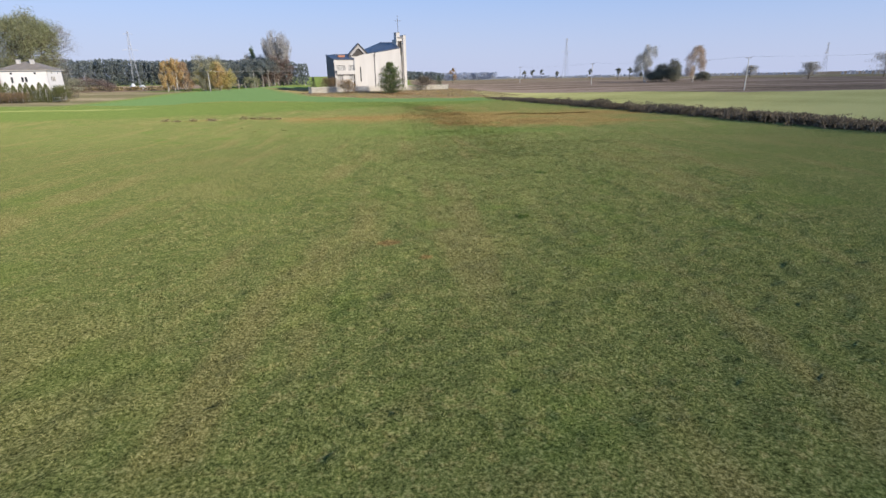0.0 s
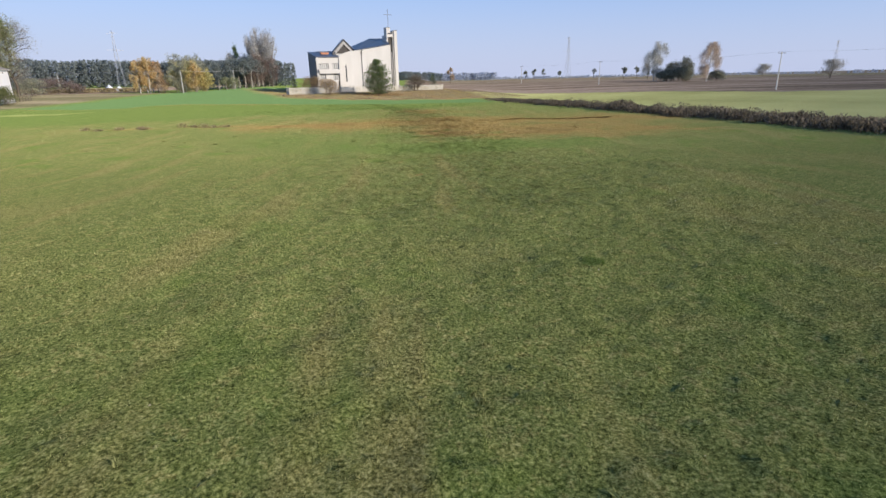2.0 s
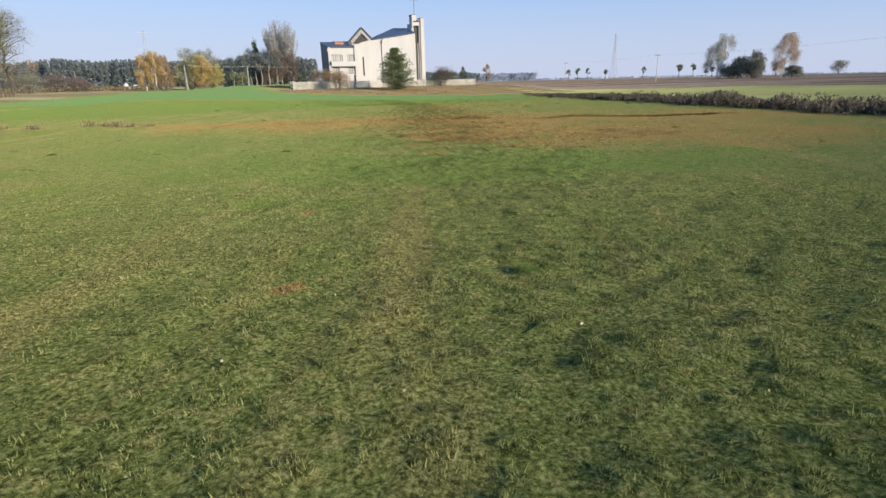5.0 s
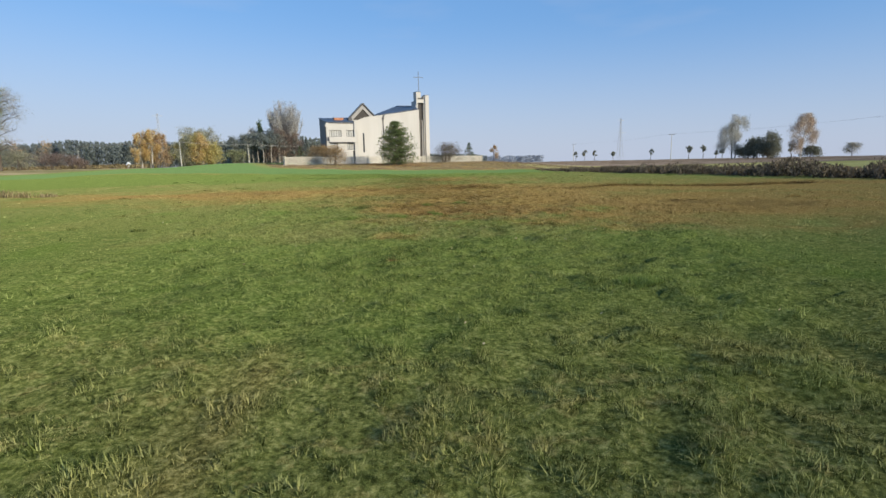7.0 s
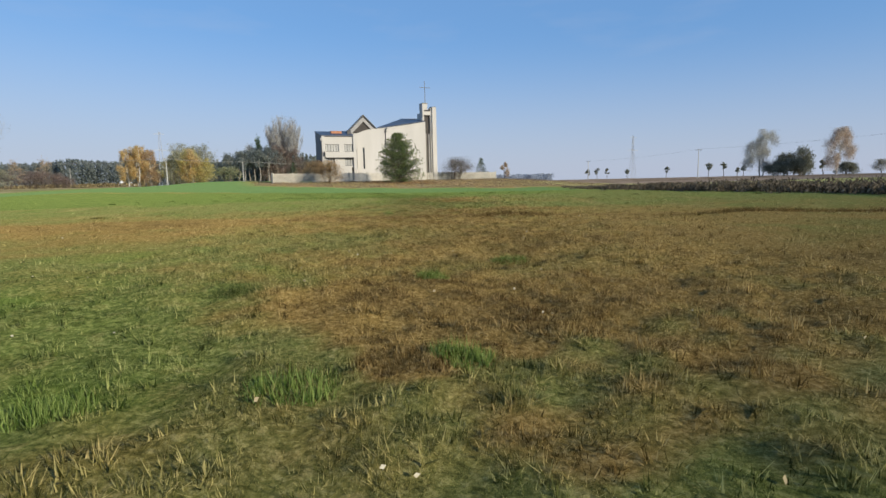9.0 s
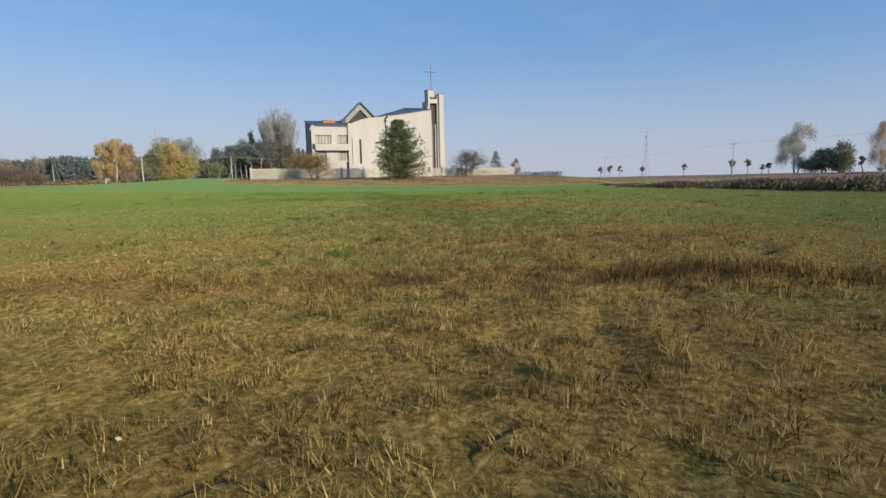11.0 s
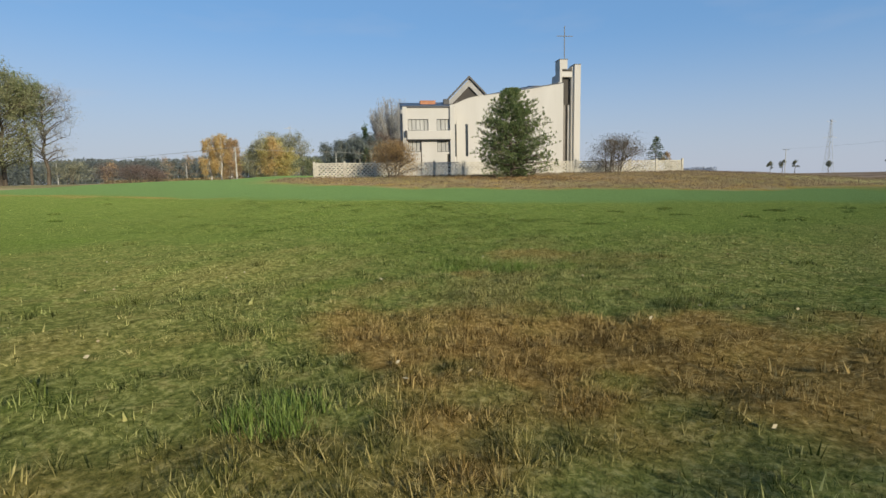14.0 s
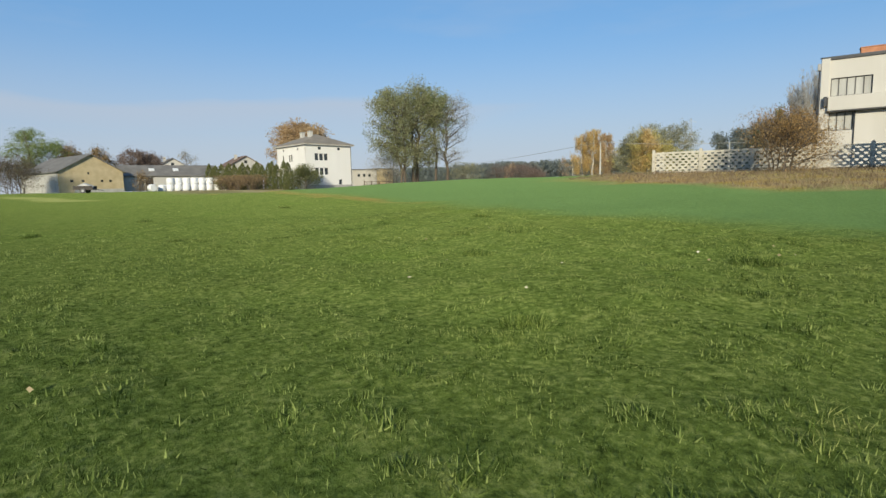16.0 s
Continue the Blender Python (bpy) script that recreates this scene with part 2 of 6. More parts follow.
def box(bm, x0, x1, y0, y1, z0, z1):
    vs = [bm.verts.new(p) for p in ((x0, y0, z0), (x1, y0, z0), (x1, y1, z0), (x0, y1, z0), (x0, y0, z1), (x1, y0, z1), (x1, y1, z1), (x0, y1, z1))]
    for f in ((0, 3, 2, 1), (4, 5, 6, 7), (0, 1, 5, 4), (1, 2, 6, 5), (2, 3, 7, 6), (3, 0, 4, 7)):
        bm.faces.new([vs[i] for i in f])
    return bm


def boxes(*rows):
    bm = bmesh.new()
    for r in rows:
        box(bm, *r)
    return bm


def slab(bm, pts, off):
    """A solid from a polygon pushed along off."""
    a = [bm.verts.new(p) for p in pts]
    b = [bm.verts.new(Vector(p) + Vector(off)) for p in pts]
    bm.faces.new(a)
    bm.faces.new(b[::-1])
    for i in range(len(a)):
        j = (i + 1) % len(a)
        bm.faces.new((a[j], a[i], b[i], b[j]))
    bmesh.ops.recalc_face_normals(bm, faces=bm.faces[:])
    return bm


def wall_holes(bm, u0, u1, z0, top, v0, v1, holes, cuts=()):
    """A wall along x from u0 to u1 with through openings (a0, a1, b0, b1); top: height as a function of u."""
    us = sorted({u0, u1, *cuts, *[h[0] for h in holes], *[h[1] for h in holes]})
    us = [u for u in us if u0 <= u <= u1]
    for a, b in zip(us, us[1:]):
        m = (a + b) / 2
        spans, z = [], z0
        for h in sorted((h for h in holes if h[0] < m < h[1]), key=lambda h: h[2]):
            if h[2] > z:
                spans.append((z, h[2]))
            z = h[3]
        for p, q in spans:
            box(bm, a, b, v0, v1, p, q)
        ta, tb = top(a), top(b)
        slab(bm, [(a, v0, z), (b, v0, z), (b, v0, tb), (a, v0, ta)], (0, v1 - v0, 0))
    return bm


def tube(bm, pts, rads, sides=7):
    rings = []
    for i, p in enumerate(pts):
        p = Vector(p)
        d = (Vector(pts[min(i + 1, len(pts) - 1)]) - Vector(pts[max(i - 1, 0)])).normalized()
        a = d.orthogonal().normalized()
        b = d.cross(a)
        rings.append([bm.verts.new(p + (a * math.cos(k * math.tau / sides) + b * math.sin(k * math.tau / sides)) * rads[i]) for k in range(sides)])
    for r, s in zip(rings, rings[1:]):
        for k in range(sides):
            bm.faces.new((r[k], r[(k + 1) % sides], s[(k + 1) % sides], s[k]))
    bm.faces.new(rings[0][::-1])
    bm.faces.new(rings[-1])
    return bm


# ---- materials ----
def material(name):
    m = bpy.data.materials.new(name)
    m.use_nodes = True
    nt = m.node_tree
    return m, nt, nt.nodes["Principled BSDF"]


def node(nt, kind, **kw):
    n = nt.nodes.new(kind)
    for k, v in kw.items():
        if k == "Scale":
            n.inputs["Scale"].default_value = v
        elif k == "Detail":
            n.inputs["Detail"].default_value = v
        elif k == "Roughness":
            n.inputs["Roughness"].default_value = v
    return n


def ramp(nt, src, stops):
    n = nt.nodes.new("ShaderNodeValToRGB")
    while len(n.color_ramp.elements) < len(stops):
        n.color_ramp.elements.new(0.5)
    for e, (p, c) in zip(n.color_ramp.elements, stops):
        e.position = p
        e.color = (*c, 1) if len(c) == 3 else c
    nt.links.new(src, n.inputs[0])
    return n.outputs[0]


def mixc(nt, fac, a, b):
    n = nt.nodes.new("ShaderNodeMix")
    n.data_type = "RGBA"
    for sock, val in ((n.inputs[0], fac), (n.inputs[6], a), (n.inputs[7], b)):
        if isinstance(val, (int, float)):
            sock.default_value = val
        elif isinstance(val, tuple):
            sock.default_value = (*val, 1)
        else:
            nt.links.new(val, sock)
    return n.outputs[2]


def math_node(nt, op, a, b=0.0):
    n = nt.nodes.new("ShaderNodeMath")
    n.operation = op
    n.use_clamp = op in ("MULTIPLY", "ADD", "SUBTRACT")
    for sock, val in ((n.inputs[0], a), (n.inputs[1], b)):
        if isinstance(val, (int, float)):
            sock.default_value = val
        else:
            nt.links.new(val, sock)
    return n.outputs[0]


def surface(name, c1, c2, rough=0.8, scale=1.2, fine=18.0, bump=0.15, metal=0.0, streak=False, spread=0.35):
    """A weathered surface: broad stains and fine grain between two colours."""
    m, nt, bsdf = material(name)
    co = nt.nodes.new("ShaderNodeTexCoord")
    vec = co.outputs["Object"]
    if streak:
        mp = nt.nodes.new("ShaderNodeMapping")
        mp.inputs["Scale"].default_value = (1, 1, 0.18)
        nt.links.new(vec, mp.inputs[0])
        vec = mp.outputs[0]
    n1, n2 = node(nt, "ShaderNodeTexNoise", Scale=scale, Detail=5.0), node(nt, "ShaderNodeTexNoise", Scale=fine, Detail=3.0)
    nt.links.new(vec, n1.inputs["Vector"])
    nt.links.new(co.outputs["Object"], n2.inputs["Vector"])
    f = math_node(nt, "ADD", math_node(nt, "MULTIPLY", n1.outputs[0], 0.75), math_node(nt, "MULTIPLY", n2.outputs[0], 0.25))
    nt.links.new(ramp(nt, f, [(0.5 - spread / 2, c1), (0.5 + spread / 2, c2)]), bsdf.inputs["Base Color"])
    bsdf.inputs["Roughness"].default_value = rough
    bsdf.inputs["Metallic"].default_value = metal
    if bump:
        b = nt.nodes.new("ShaderNodeBump")
        b.inputs["Strength"].default_value = bump
        b.inputs["Distance"].default_value = 0.02
        nt.links.new(n2.outputs[0], b.inputs["Height"])
        nt.links.new(b.outputs[0], bsdf.inputs["Normal"])
    return m


def leafy(name, stops, trans=0.3, rough=0.6):
    """Leaves: each takes its own tone; some light passes through."""
    m, nt, bsdf = material(name)
    geo = nt.nodes.new("ShaderNodeNewGeometry")
    col = ramp(nt, geo.outputs["Random Per Island"], stops)
    nt.links.new(col, bsdf.inputs["Base Color"])
    bsdf.inputs["Roughness"].default_value = rough
    bsdf.inputs["Specular IOR Level"].default_value = 0.2
    if trans:
        tr = nt.nodes.new("ShaderNodeBsdfTranslucent")
        nt.links.new(col, tr.inputs[0])
        mx = nt.nodes.new("ShaderNodeMixShader")
        mx.inputs[0].default_value = trans
        nt.links.new(bsdf.outputs[0], mx.inputs[1])
        nt.links.new(tr.outputs[0], mx.inputs[2])
        nt.links.new(mx.outputs[0], nt.nodes["Material Output"].inputs[0])
    return m


def field_colour(nt, vec, blade=None):
    """The meadow's colour from the masks of the fields and noise; blade: a value that sets each blade apart."""
    def at(name):
        n = nt.nodes.new("ShaderNodeAttribute")
        n.attribute_name = name
        return n.outputs["Fac"]

    def noise_of(scale, detail=4.0, stretch=None, rough=0.5):
        n = node(nt, "ShaderNodeTexNoise", Scale=scale, Detail=detail, Roughness=rough)
        src = vec
        if stretch:
            mp = nt.nodes.new("ShaderNodeMapping")
            mp.inputs["Scale"].default_value = stretch
            mp.inputs["Rotation"].default_value = (0, 0, 0.15)
            nt.links.new(vec, mp.inputs[0])
            src = mp.outputs[0]
        nt.links.new(src, n.inputs["Vector"])
        return n.outputs[0]

    broad, mid, fine = noise_of(0.11, 4.0), noise_of(0.75, 5.0), noise_of(17.0, 8.0, rough=0.80)
    rows = noise_of(0.55, 3.0, (1.0, 0.12, 1.0))
    if blade is None:
        # close small tufts; the dark gaps between them are put into the colour
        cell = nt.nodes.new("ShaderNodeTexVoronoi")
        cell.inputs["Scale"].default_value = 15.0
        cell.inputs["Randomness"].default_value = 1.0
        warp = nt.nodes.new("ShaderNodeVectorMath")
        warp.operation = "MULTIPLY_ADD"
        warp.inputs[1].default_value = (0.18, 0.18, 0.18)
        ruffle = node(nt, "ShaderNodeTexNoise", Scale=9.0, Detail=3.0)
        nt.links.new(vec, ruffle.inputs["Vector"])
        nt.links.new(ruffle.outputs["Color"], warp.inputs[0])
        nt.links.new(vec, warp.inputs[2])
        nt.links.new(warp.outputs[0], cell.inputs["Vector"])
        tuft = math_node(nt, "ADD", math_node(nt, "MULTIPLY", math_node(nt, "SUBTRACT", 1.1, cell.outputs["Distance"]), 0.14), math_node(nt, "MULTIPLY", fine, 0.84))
        # fine tone contrast grows and gaps darken towards the south end
        sep = nt.nodes.new("ShaderNodeSeparateXYZ")
        nt.links.new(vec, sep.inputs[0])
        south_contrast = node(nt, "ShaderNodeMapRange")
        south_contrast.inputs["From Min"].default_value, south_contrast.inputs["From Max"].default_value = 53.0, 45.0
        south_contrast.inputs["To Max"].default_value = 0.5
        nt.links.new(sep.outputs["Y"], south_contrast.inputs["Value"])
        tuft = math_node(nt, "ADD", tuft, math_node(nt, "MULTIPLY", fine, south_contrast.outputs[0]))
        tuft = math_node(nt, "SUBTRACT", tuft, math_node(nt, "MULTIPLY", south_contrast.outputs[0], 0.53))
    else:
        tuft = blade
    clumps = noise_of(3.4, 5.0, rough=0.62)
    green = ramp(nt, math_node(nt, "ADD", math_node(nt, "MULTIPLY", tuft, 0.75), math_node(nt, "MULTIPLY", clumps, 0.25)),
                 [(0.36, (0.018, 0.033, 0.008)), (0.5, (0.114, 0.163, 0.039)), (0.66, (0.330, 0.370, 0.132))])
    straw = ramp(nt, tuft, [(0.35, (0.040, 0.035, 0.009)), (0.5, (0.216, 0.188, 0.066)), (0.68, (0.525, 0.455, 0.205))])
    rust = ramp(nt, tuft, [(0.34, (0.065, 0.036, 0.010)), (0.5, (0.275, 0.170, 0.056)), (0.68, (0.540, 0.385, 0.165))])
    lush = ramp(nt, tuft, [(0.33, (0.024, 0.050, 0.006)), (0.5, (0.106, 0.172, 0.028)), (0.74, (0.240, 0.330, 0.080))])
    sown = ramp(nt, tuft, [(0.3, (0.066, 0.128, 0.044)), (0.7, (0.148, 0.245, 0.090))])
    paleg = ramp(nt, tuft, [(0.3, (0.320, 0.315, 0.120)), (0.7, (0.510, 0.490, 0.215))])
    strips = noise_of(0.035, 3.0, (0.25, 2.2, 1.0))
    soil = mixc(nt, ramp(nt, strips, [(0.42, (0, 0, 0)), (0.56, (1, 1, 1))]), ramp(nt, mid, [(0.3, (0.105, 0.082, 0.060)), (0.7, (0.180, 0.140, 0.105))]), ramp(nt, mid, [(0.3, (0.215, 0.165, 0.128)), (0.7, (0.320, 0.255, 0.200))]))
    a = math_node(nt, "MULTIPLY", ramp(nt, broad, [(0.42, (0, 0, 0)), (0.66, (1, 1, 1))]), 0.6)
    b = math_node(nt, "MULTIPLY", ramp(nt, rows, [(0.46, (0, 0, 0)), (0.64, (1, 1, 1))]), 0.75)
    c = math_node(nt, "MULTIPLY", ramp(nt, mid, [(0.5, (0, 0, 0)), (0.68, (1, 1, 1))]), 0.5)
    d = math_node(nt, "MULTIPLY", ramp(nt, clumps, [(0.50, (0, 0, 0)), (0.60, (1, 1, 1))]), 0.65)
    drymix = math_node(nt, "MULTIPLY", math_node(nt, "MAXIMUM", math_node(nt, "MAXIMUM", math_node(nt, "MAXIMUM", a, 0.28), d), math_node(nt, "MAXIMUM", b, c)), math_node(nt, "SUBTRACT", 1.0, at("lushness")))
    col = mixc(nt, drymix, green, straw)
    gl = math_node(nt, "MULTIPLY", ramp(nt, noise_of(0.33, 3.0), [(0.56, (0, 0, 0)), (0.68, (1, 1, 1))]), 0.6)
    gl = math_node(nt, "MULTIPLY", gl, math_node(nt, "MAXIMUM", 0.0, math_node(nt, "ADD", 1.0, at("lushness"))))
    gl = math_node(nt, "MAXIMUM", gl, math_node(nt, "MULTIPLY", at("lushness"), 0.45))
    col = mixc(nt, gl, col, lush)
    ragged = ramp(nt, math_node(nt, "ADD", math_node(nt, "MULTIPLY", at("brown"), 0.62), math_node(nt, "ADD", math_node(nt, "MULTIPLY", mid, 0.45), math_node(nt, "MULTIPLY", tuft, 0.25))),
                  [(0.44, (0, 0, 0)), (0.82, (0.85, 0.85, 0.85))])
    col = mixc(nt, ragged, col, rust)
    dead = ramp(nt, tuft, [(0.34, (0.020, 0.012, 0.005)), (0.52, (0.105, 0.064, 0.026)), (0.70, (0.330, 0.225, 0.105))])
    col = mixc(nt, ramp(nt, math_node(nt, "ADD", math_node(nt, "MULTIPLY", at("brown"), 0.7), math_node(nt, "MULTIPLY", mid, 0.4)), [(0.80, (0, 0, 0)), (1.0, (0.85, 0.85, 0.85))]), col, dead)
    col = mixc(nt, at("crop"), col, sown)
    bank = ramp(nt, tuft, [(0.33, (0.090, 0.060, 0.033)), (0.5, (0.275, 0.200, 0.120)), (0.70, (0.440, 0.350, 0.225))])
    col = mixc(nt, at("dry"), col, mixc(nt, ramp(nt, mid, [(0.44, (0, 0, 0)), (0.60, (1, 1, 1))]), bank, rust))
    col = mixc(nt, at("pale"), col, paleg)
    col = mixc(nt, at("plough"), col, soil)
    return col, tuft, mid


def ground_material():
    m, nt, bsdf = material("meadow_ground")
    co = nt.nodes.new("ShaderNodeTexCoord")
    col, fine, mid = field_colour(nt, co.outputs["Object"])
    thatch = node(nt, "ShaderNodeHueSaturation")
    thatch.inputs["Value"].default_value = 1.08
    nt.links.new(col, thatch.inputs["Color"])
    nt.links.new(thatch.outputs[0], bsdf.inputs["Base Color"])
    bsdf.inputs["Roughness"].default_value = 0.95
    bsdf.inputs["Diffuse Roughness"].default_value = 1.0
    bsdf.inputs["Specular IOR Level"].default_value = 0.0
    bare = nt.nodes.new("ShaderNodeAttribute")
    bare.attribute_name = "plough"
    nt.links.new(math_node(nt, "MULTIPLY", math_node(nt, "SUBTRACT", 1.0, bare.outputs["Fac"]), 0.05), bsdf.inputs["Sheen Weight"])
    bsdf.inputs["Sheen Roughness"].default_value = 0.55
    bsdf.inputs["Sheen Tint"].default_value = (0.62, 0.72, 0.36, 1)
    b = nt.nodes.new("ShaderNodeBump")
    b.inputs["Strength"].default_value = 1.0
    b.inputs["Distance"].default_value = 0.09
    big = node(nt, "ShaderNodeTexNoise", Scale=8.0, Detail=8.0, Roughness=0.7)
    nt.links.new(co.outputs["Object"], big.inputs["Vector"])
    nt.links.new(math_node(nt, "ADD", math_node(nt, "MULTIPLY", big.outputs[0], 0.75), math_node(nt, "MULTIPLY", fine, 0.25)), b.inputs["Height"])
    nt.links.new(b.outputs[0], bsdf.inputs["Normal"])
    return m


def blade_material():
    m, nt, bsdf = material("grass_blades")
    co = nt.nodes.new("ShaderNodeTexCoord")
    r = nt.nodes.new("ShaderNodeAttribute")
    r.attribute_name = "rnd"
    col, _, _ = field_colour(nt, co.outputs["Object"], r.outputs["Fac"])
    hsv = node(nt, "ShaderNodeHueSaturation")
    hsv.inputs["Value"].default_value = 1.5
    nt.links.new(col, hsv.inputs["Color"])
    col = hsv.outputs[0]
    nt.links.new(col, bsdf.inputs["Base Color"])
    bsdf.inputs["Roughness"].default_value = 0.55
    bsdf.inputs["Specular IOR Level"].default_value = 0.04
    bsdf.inputs["Diffuse Roughness"].default_value = 1.0
    # blades bend over and catch light as the sward does
    geo = nt.nodes.new("ShaderNodeNewGeometry")
    up = nt.nodes.new("ShaderNodeVectorMath")
    up.operation = "MULTIPLY_ADD"
    up.inputs[1].default_value = (0.4, 0.4, 0.4)
    up.inputs[2].default_value = (0.0, 0.0, 0.75)
    nt.links.new(geo.outputs["Normal"], up.inputs[0])
    bend = nt.nodes.new("ShaderNodeVectorMath")
    bend.operation = "NORMALIZE"
    nt.links.new(up.outputs[0], bend.inputs[0])
    nt.links.new(bend.outputs[0], bsdf.inputs["Normal"])
    tr = nt.nodes.new("ShaderNodeBsdfTranslucent")
    nt.links.new(col, tr.inputs[0])
    mx = nt.nodes.new("ShaderNodeMixShader")
    mx.inputs[0].default_value = 0.42
    nt.links.new(bsdf.outputs[0], mx.inputs[1])
    nt.links.new(tr.outputs[0], mx.inputs[2])
    nt.links.new(mx.outputs[0], nt.nodes["Material Output"].inputs[0])
    return m


M_PLASTER = surface("white_plaster", (0.470, 0.452, 0.420), (0.575, 0.558, 0.528), 0.9, 0.5, 30.0, 0.08, streak=True, spread=0.5)
M_HOUSE = surface("bright_white_plaster", (0.70, 0.685, 0.665), (0.77, 0.755, 0.735), 0.9, 0.6, 30.0, 0.06, streak=True, spread=0.5)
M_PLASTER_GREY = surface("grey_plaster", (0.30, 0.295, 0.29), (0.40, 0.39, 0.38), 0.9, 0.8, 25.0, 0.08)
# shadow on the parish side wall, put into a dark blue grey
M_SHADED_WALL = surface("shaded_blue_grey_wall", (0.055, 0.065, 0.085), (0.10, 0.115, 0.145), 0.55, 0.9, 12.0, 0.1)
M_ROOF = surface("dark_blue_sheet_roof", (0.04, 0.055, 0.085), (0.075, 0.095, 0.135), 0.45, 0.7, 10.0, 0.1)
M_DARK = surface("dark_brown_panel", (0.028, 0.024, 0.022), (0.055, 0.046, 0.040), 0.7, 1.0, 20.0, 0.1)
M_STRIP = surface("brown_strip_glazing", (0.09, 0.08, 0.07), (0.15, 0.135, 0.12), 0.45, 1.0, 20.0, 0.05)
M_FRAME = surface("dark_window_frame", (0.035, 0.034, 0.033), (0.06, 0.058, 0.055), 0.5, 3.0, 40.0, 0.0)
M_CURTAIN = surface("pale_window_blind", (0.32, 0.32, 0.31), (0.48, 0.48, 0.46), 0.8, 1.4, 14.0, 0.05, streak=True)
M_BRICK = surface("orange_brick", (0.36, 0.15, 0.08), (0.50, 0.24, 0.14), 0.9, 3.0, 25.0, 0.3)
M_CONC = surface("weathered_concrete", (0.385, 0.355, 0.295), (0.610, 0.580, 0.495), 0.95, 1.6, 22.0, 0.3)
M_METAL = surface("dark_metal", (0.018, 0.020, 0.026), (0.04, 0.043, 0.052), 0.5, 3.0, 30.0, 0.0)
M_STEEL = surface("galvanised_steel", (0.20, 0.21, 0.23), (0.28, 0.29, 0.31), 0.5, 2.0, 30.0, 0.0, metal=0.4)
# pylon steel, paled in colour to carry the haze of distance
M_PYLON = surface("hazed_galvanised_steel", (0.34, 0.36, 0.39), (0.44, 0.46, 0.49), 0.6, 2.0, 30.0, 0.0)
M_BARK = surface("brown_bark", (0.07, 0.055, 0.042), (0.16, 0.13, 0.10), 0.95, 3.0, 14.0, 0.5, streak=True)
M_BARK_PALE = surface("pale_grey_bark", (0.22, 0.20, 0.17), (0.38, 0.35, 0.30), 0.95, 2.0, 12.0, 0.4, streak=True)
M_BIRCH = surface("birch_bark", (0.26, 0.24, 0.21), (0.72, 0.69, 0.62), 0.9, 2.5, 9.0, 0.3, spread=0.25)
M_WOODPOLE = surface("concrete_pole", (0.42, 0.41, 0.38), (0.58, 0.57, 0.53), 0.9, 2.0, 20.0, 0.1)
M_OLDROOF = surface("grey_fibre_cement_roof", (0.13, 0.125, 0.12), (0.22, 0.21, 0.20), 0.9, 0.8, 9.0, 0.2)
M_TANROOF = surface("tan_sheet_roof", (0.22, 0.19, 0.15), (0.32, 0.28, 0.23), 0.7, 0.8, 9.0, 0.15)
M_YELLOWBRICK = surface("yellow_brick_wall", (0.46, 0.365, 0.215), (0.62, 0.51, 0.325), 0.95, 0.9, 16.0, 0.25)
M_WRAP = surface("white_bale_wrap", (0.72, 0.73, 0.74), (0.80, 0.81, 0.82), 0.35, 2.0, 9.0, 0.25)
M_SOILED = surface("soiled_white_wall", (0.383, 0.374, 0.357), (0.544, 0.535, 0.510), 0.9, 0.7, 14.0, 0.15, streak=True)
M_RED = surface("brown_tile_roof", (0.15, 0.10, 0.075), (0.23, 0.155, 0.12), 0.85, 1.0, 10.0, 0.2)
m_gl, nt_gl, b_gl = material("window_glass")
b_gl.inputs["Base Color"].default_value = (0.03, 0.035, 0.04, 1)
b_gl.inputs["Roughness"].default_value = 0.05
b_gl.inputs["Specular IOR Level"].default_value = 0.8
M_GLASS = m_gl

L_PINE = leafy("pine_needles", [(0.0, (0.045, 0.080, 0.030)), (0.5, (0.145, 0.200, 0.080)), (1.0, (0.34, 0.39, 0.17))], 0.3)
L_SPRUCE = leafy("spruce_needles", [(0.0, (0.045, 0.075, 0.042)), (1.0, (0.15, 0.19, 0.105))], 0.1)
L_GREEN = leafy("olive_leaves", [(0.0, (0.14, 0.155, 0.075)), (0.5, (0.28, 0.29, 0.15)), (1.0, (0.44, 0.44, 0.25))], 0.35)
L_GREEN2 = leafy("bright_olive_leaves", [(0.0, (0.17, 0.22, 0.08)), (1.0, (0.36, 0.42, 0.18))], 0.4)
L_YELLOW = leafy("yellow_birch_leaves", [(0.0, (0.50, 0.34, 0.13)), (0.5, (0.70, 0.52, 0.23)), (1.0, (0.80, 0.66, 0.38))], 0.5)
L_GOLD = leafy("yellow_green_leaves", [(0.0, (0.38, 0.33, 0.13)), (0.5, (0.60, 0.53, 0.21)), (1.0, (0.74, 0.66, 0.33))], 0.5)
L_ORANGE = leafy("rusty_leaves", [(0.0, (0.34, 0.23, 0.13)), (0.5, (0.52, 0.37, 0.21)), (1.0, (0.66, 0.51, 0.33))], 0.4)
L_GREY = leafy("grey_twigs", [(0.0, (0.28, 0.265, 0.23)), (1.0, (0.52, 0.505, 0.44))], 0.35)
L_SILVER = leafy("silvery_birch_leaves", [(0.0, (0.38, 0.37, 0.32)), (0.5, (0.52, 0.51, 0.45)), (1.0, (0.66, 0.65, 0.59))], 0.5)
L_TWIG = leafy("pale_lilac_twigs", [(0.0, (0.34, 0.33, 0.31)), (1.0, (0.58, 0.565, 0.54))], 0.4)
L_GREYGREEN = leafy("grey_green_leaves", [(0.0, (0.23, 0.235, 0.16)), (1.0, (0.48, 0.475, 0.34))], 0.4)
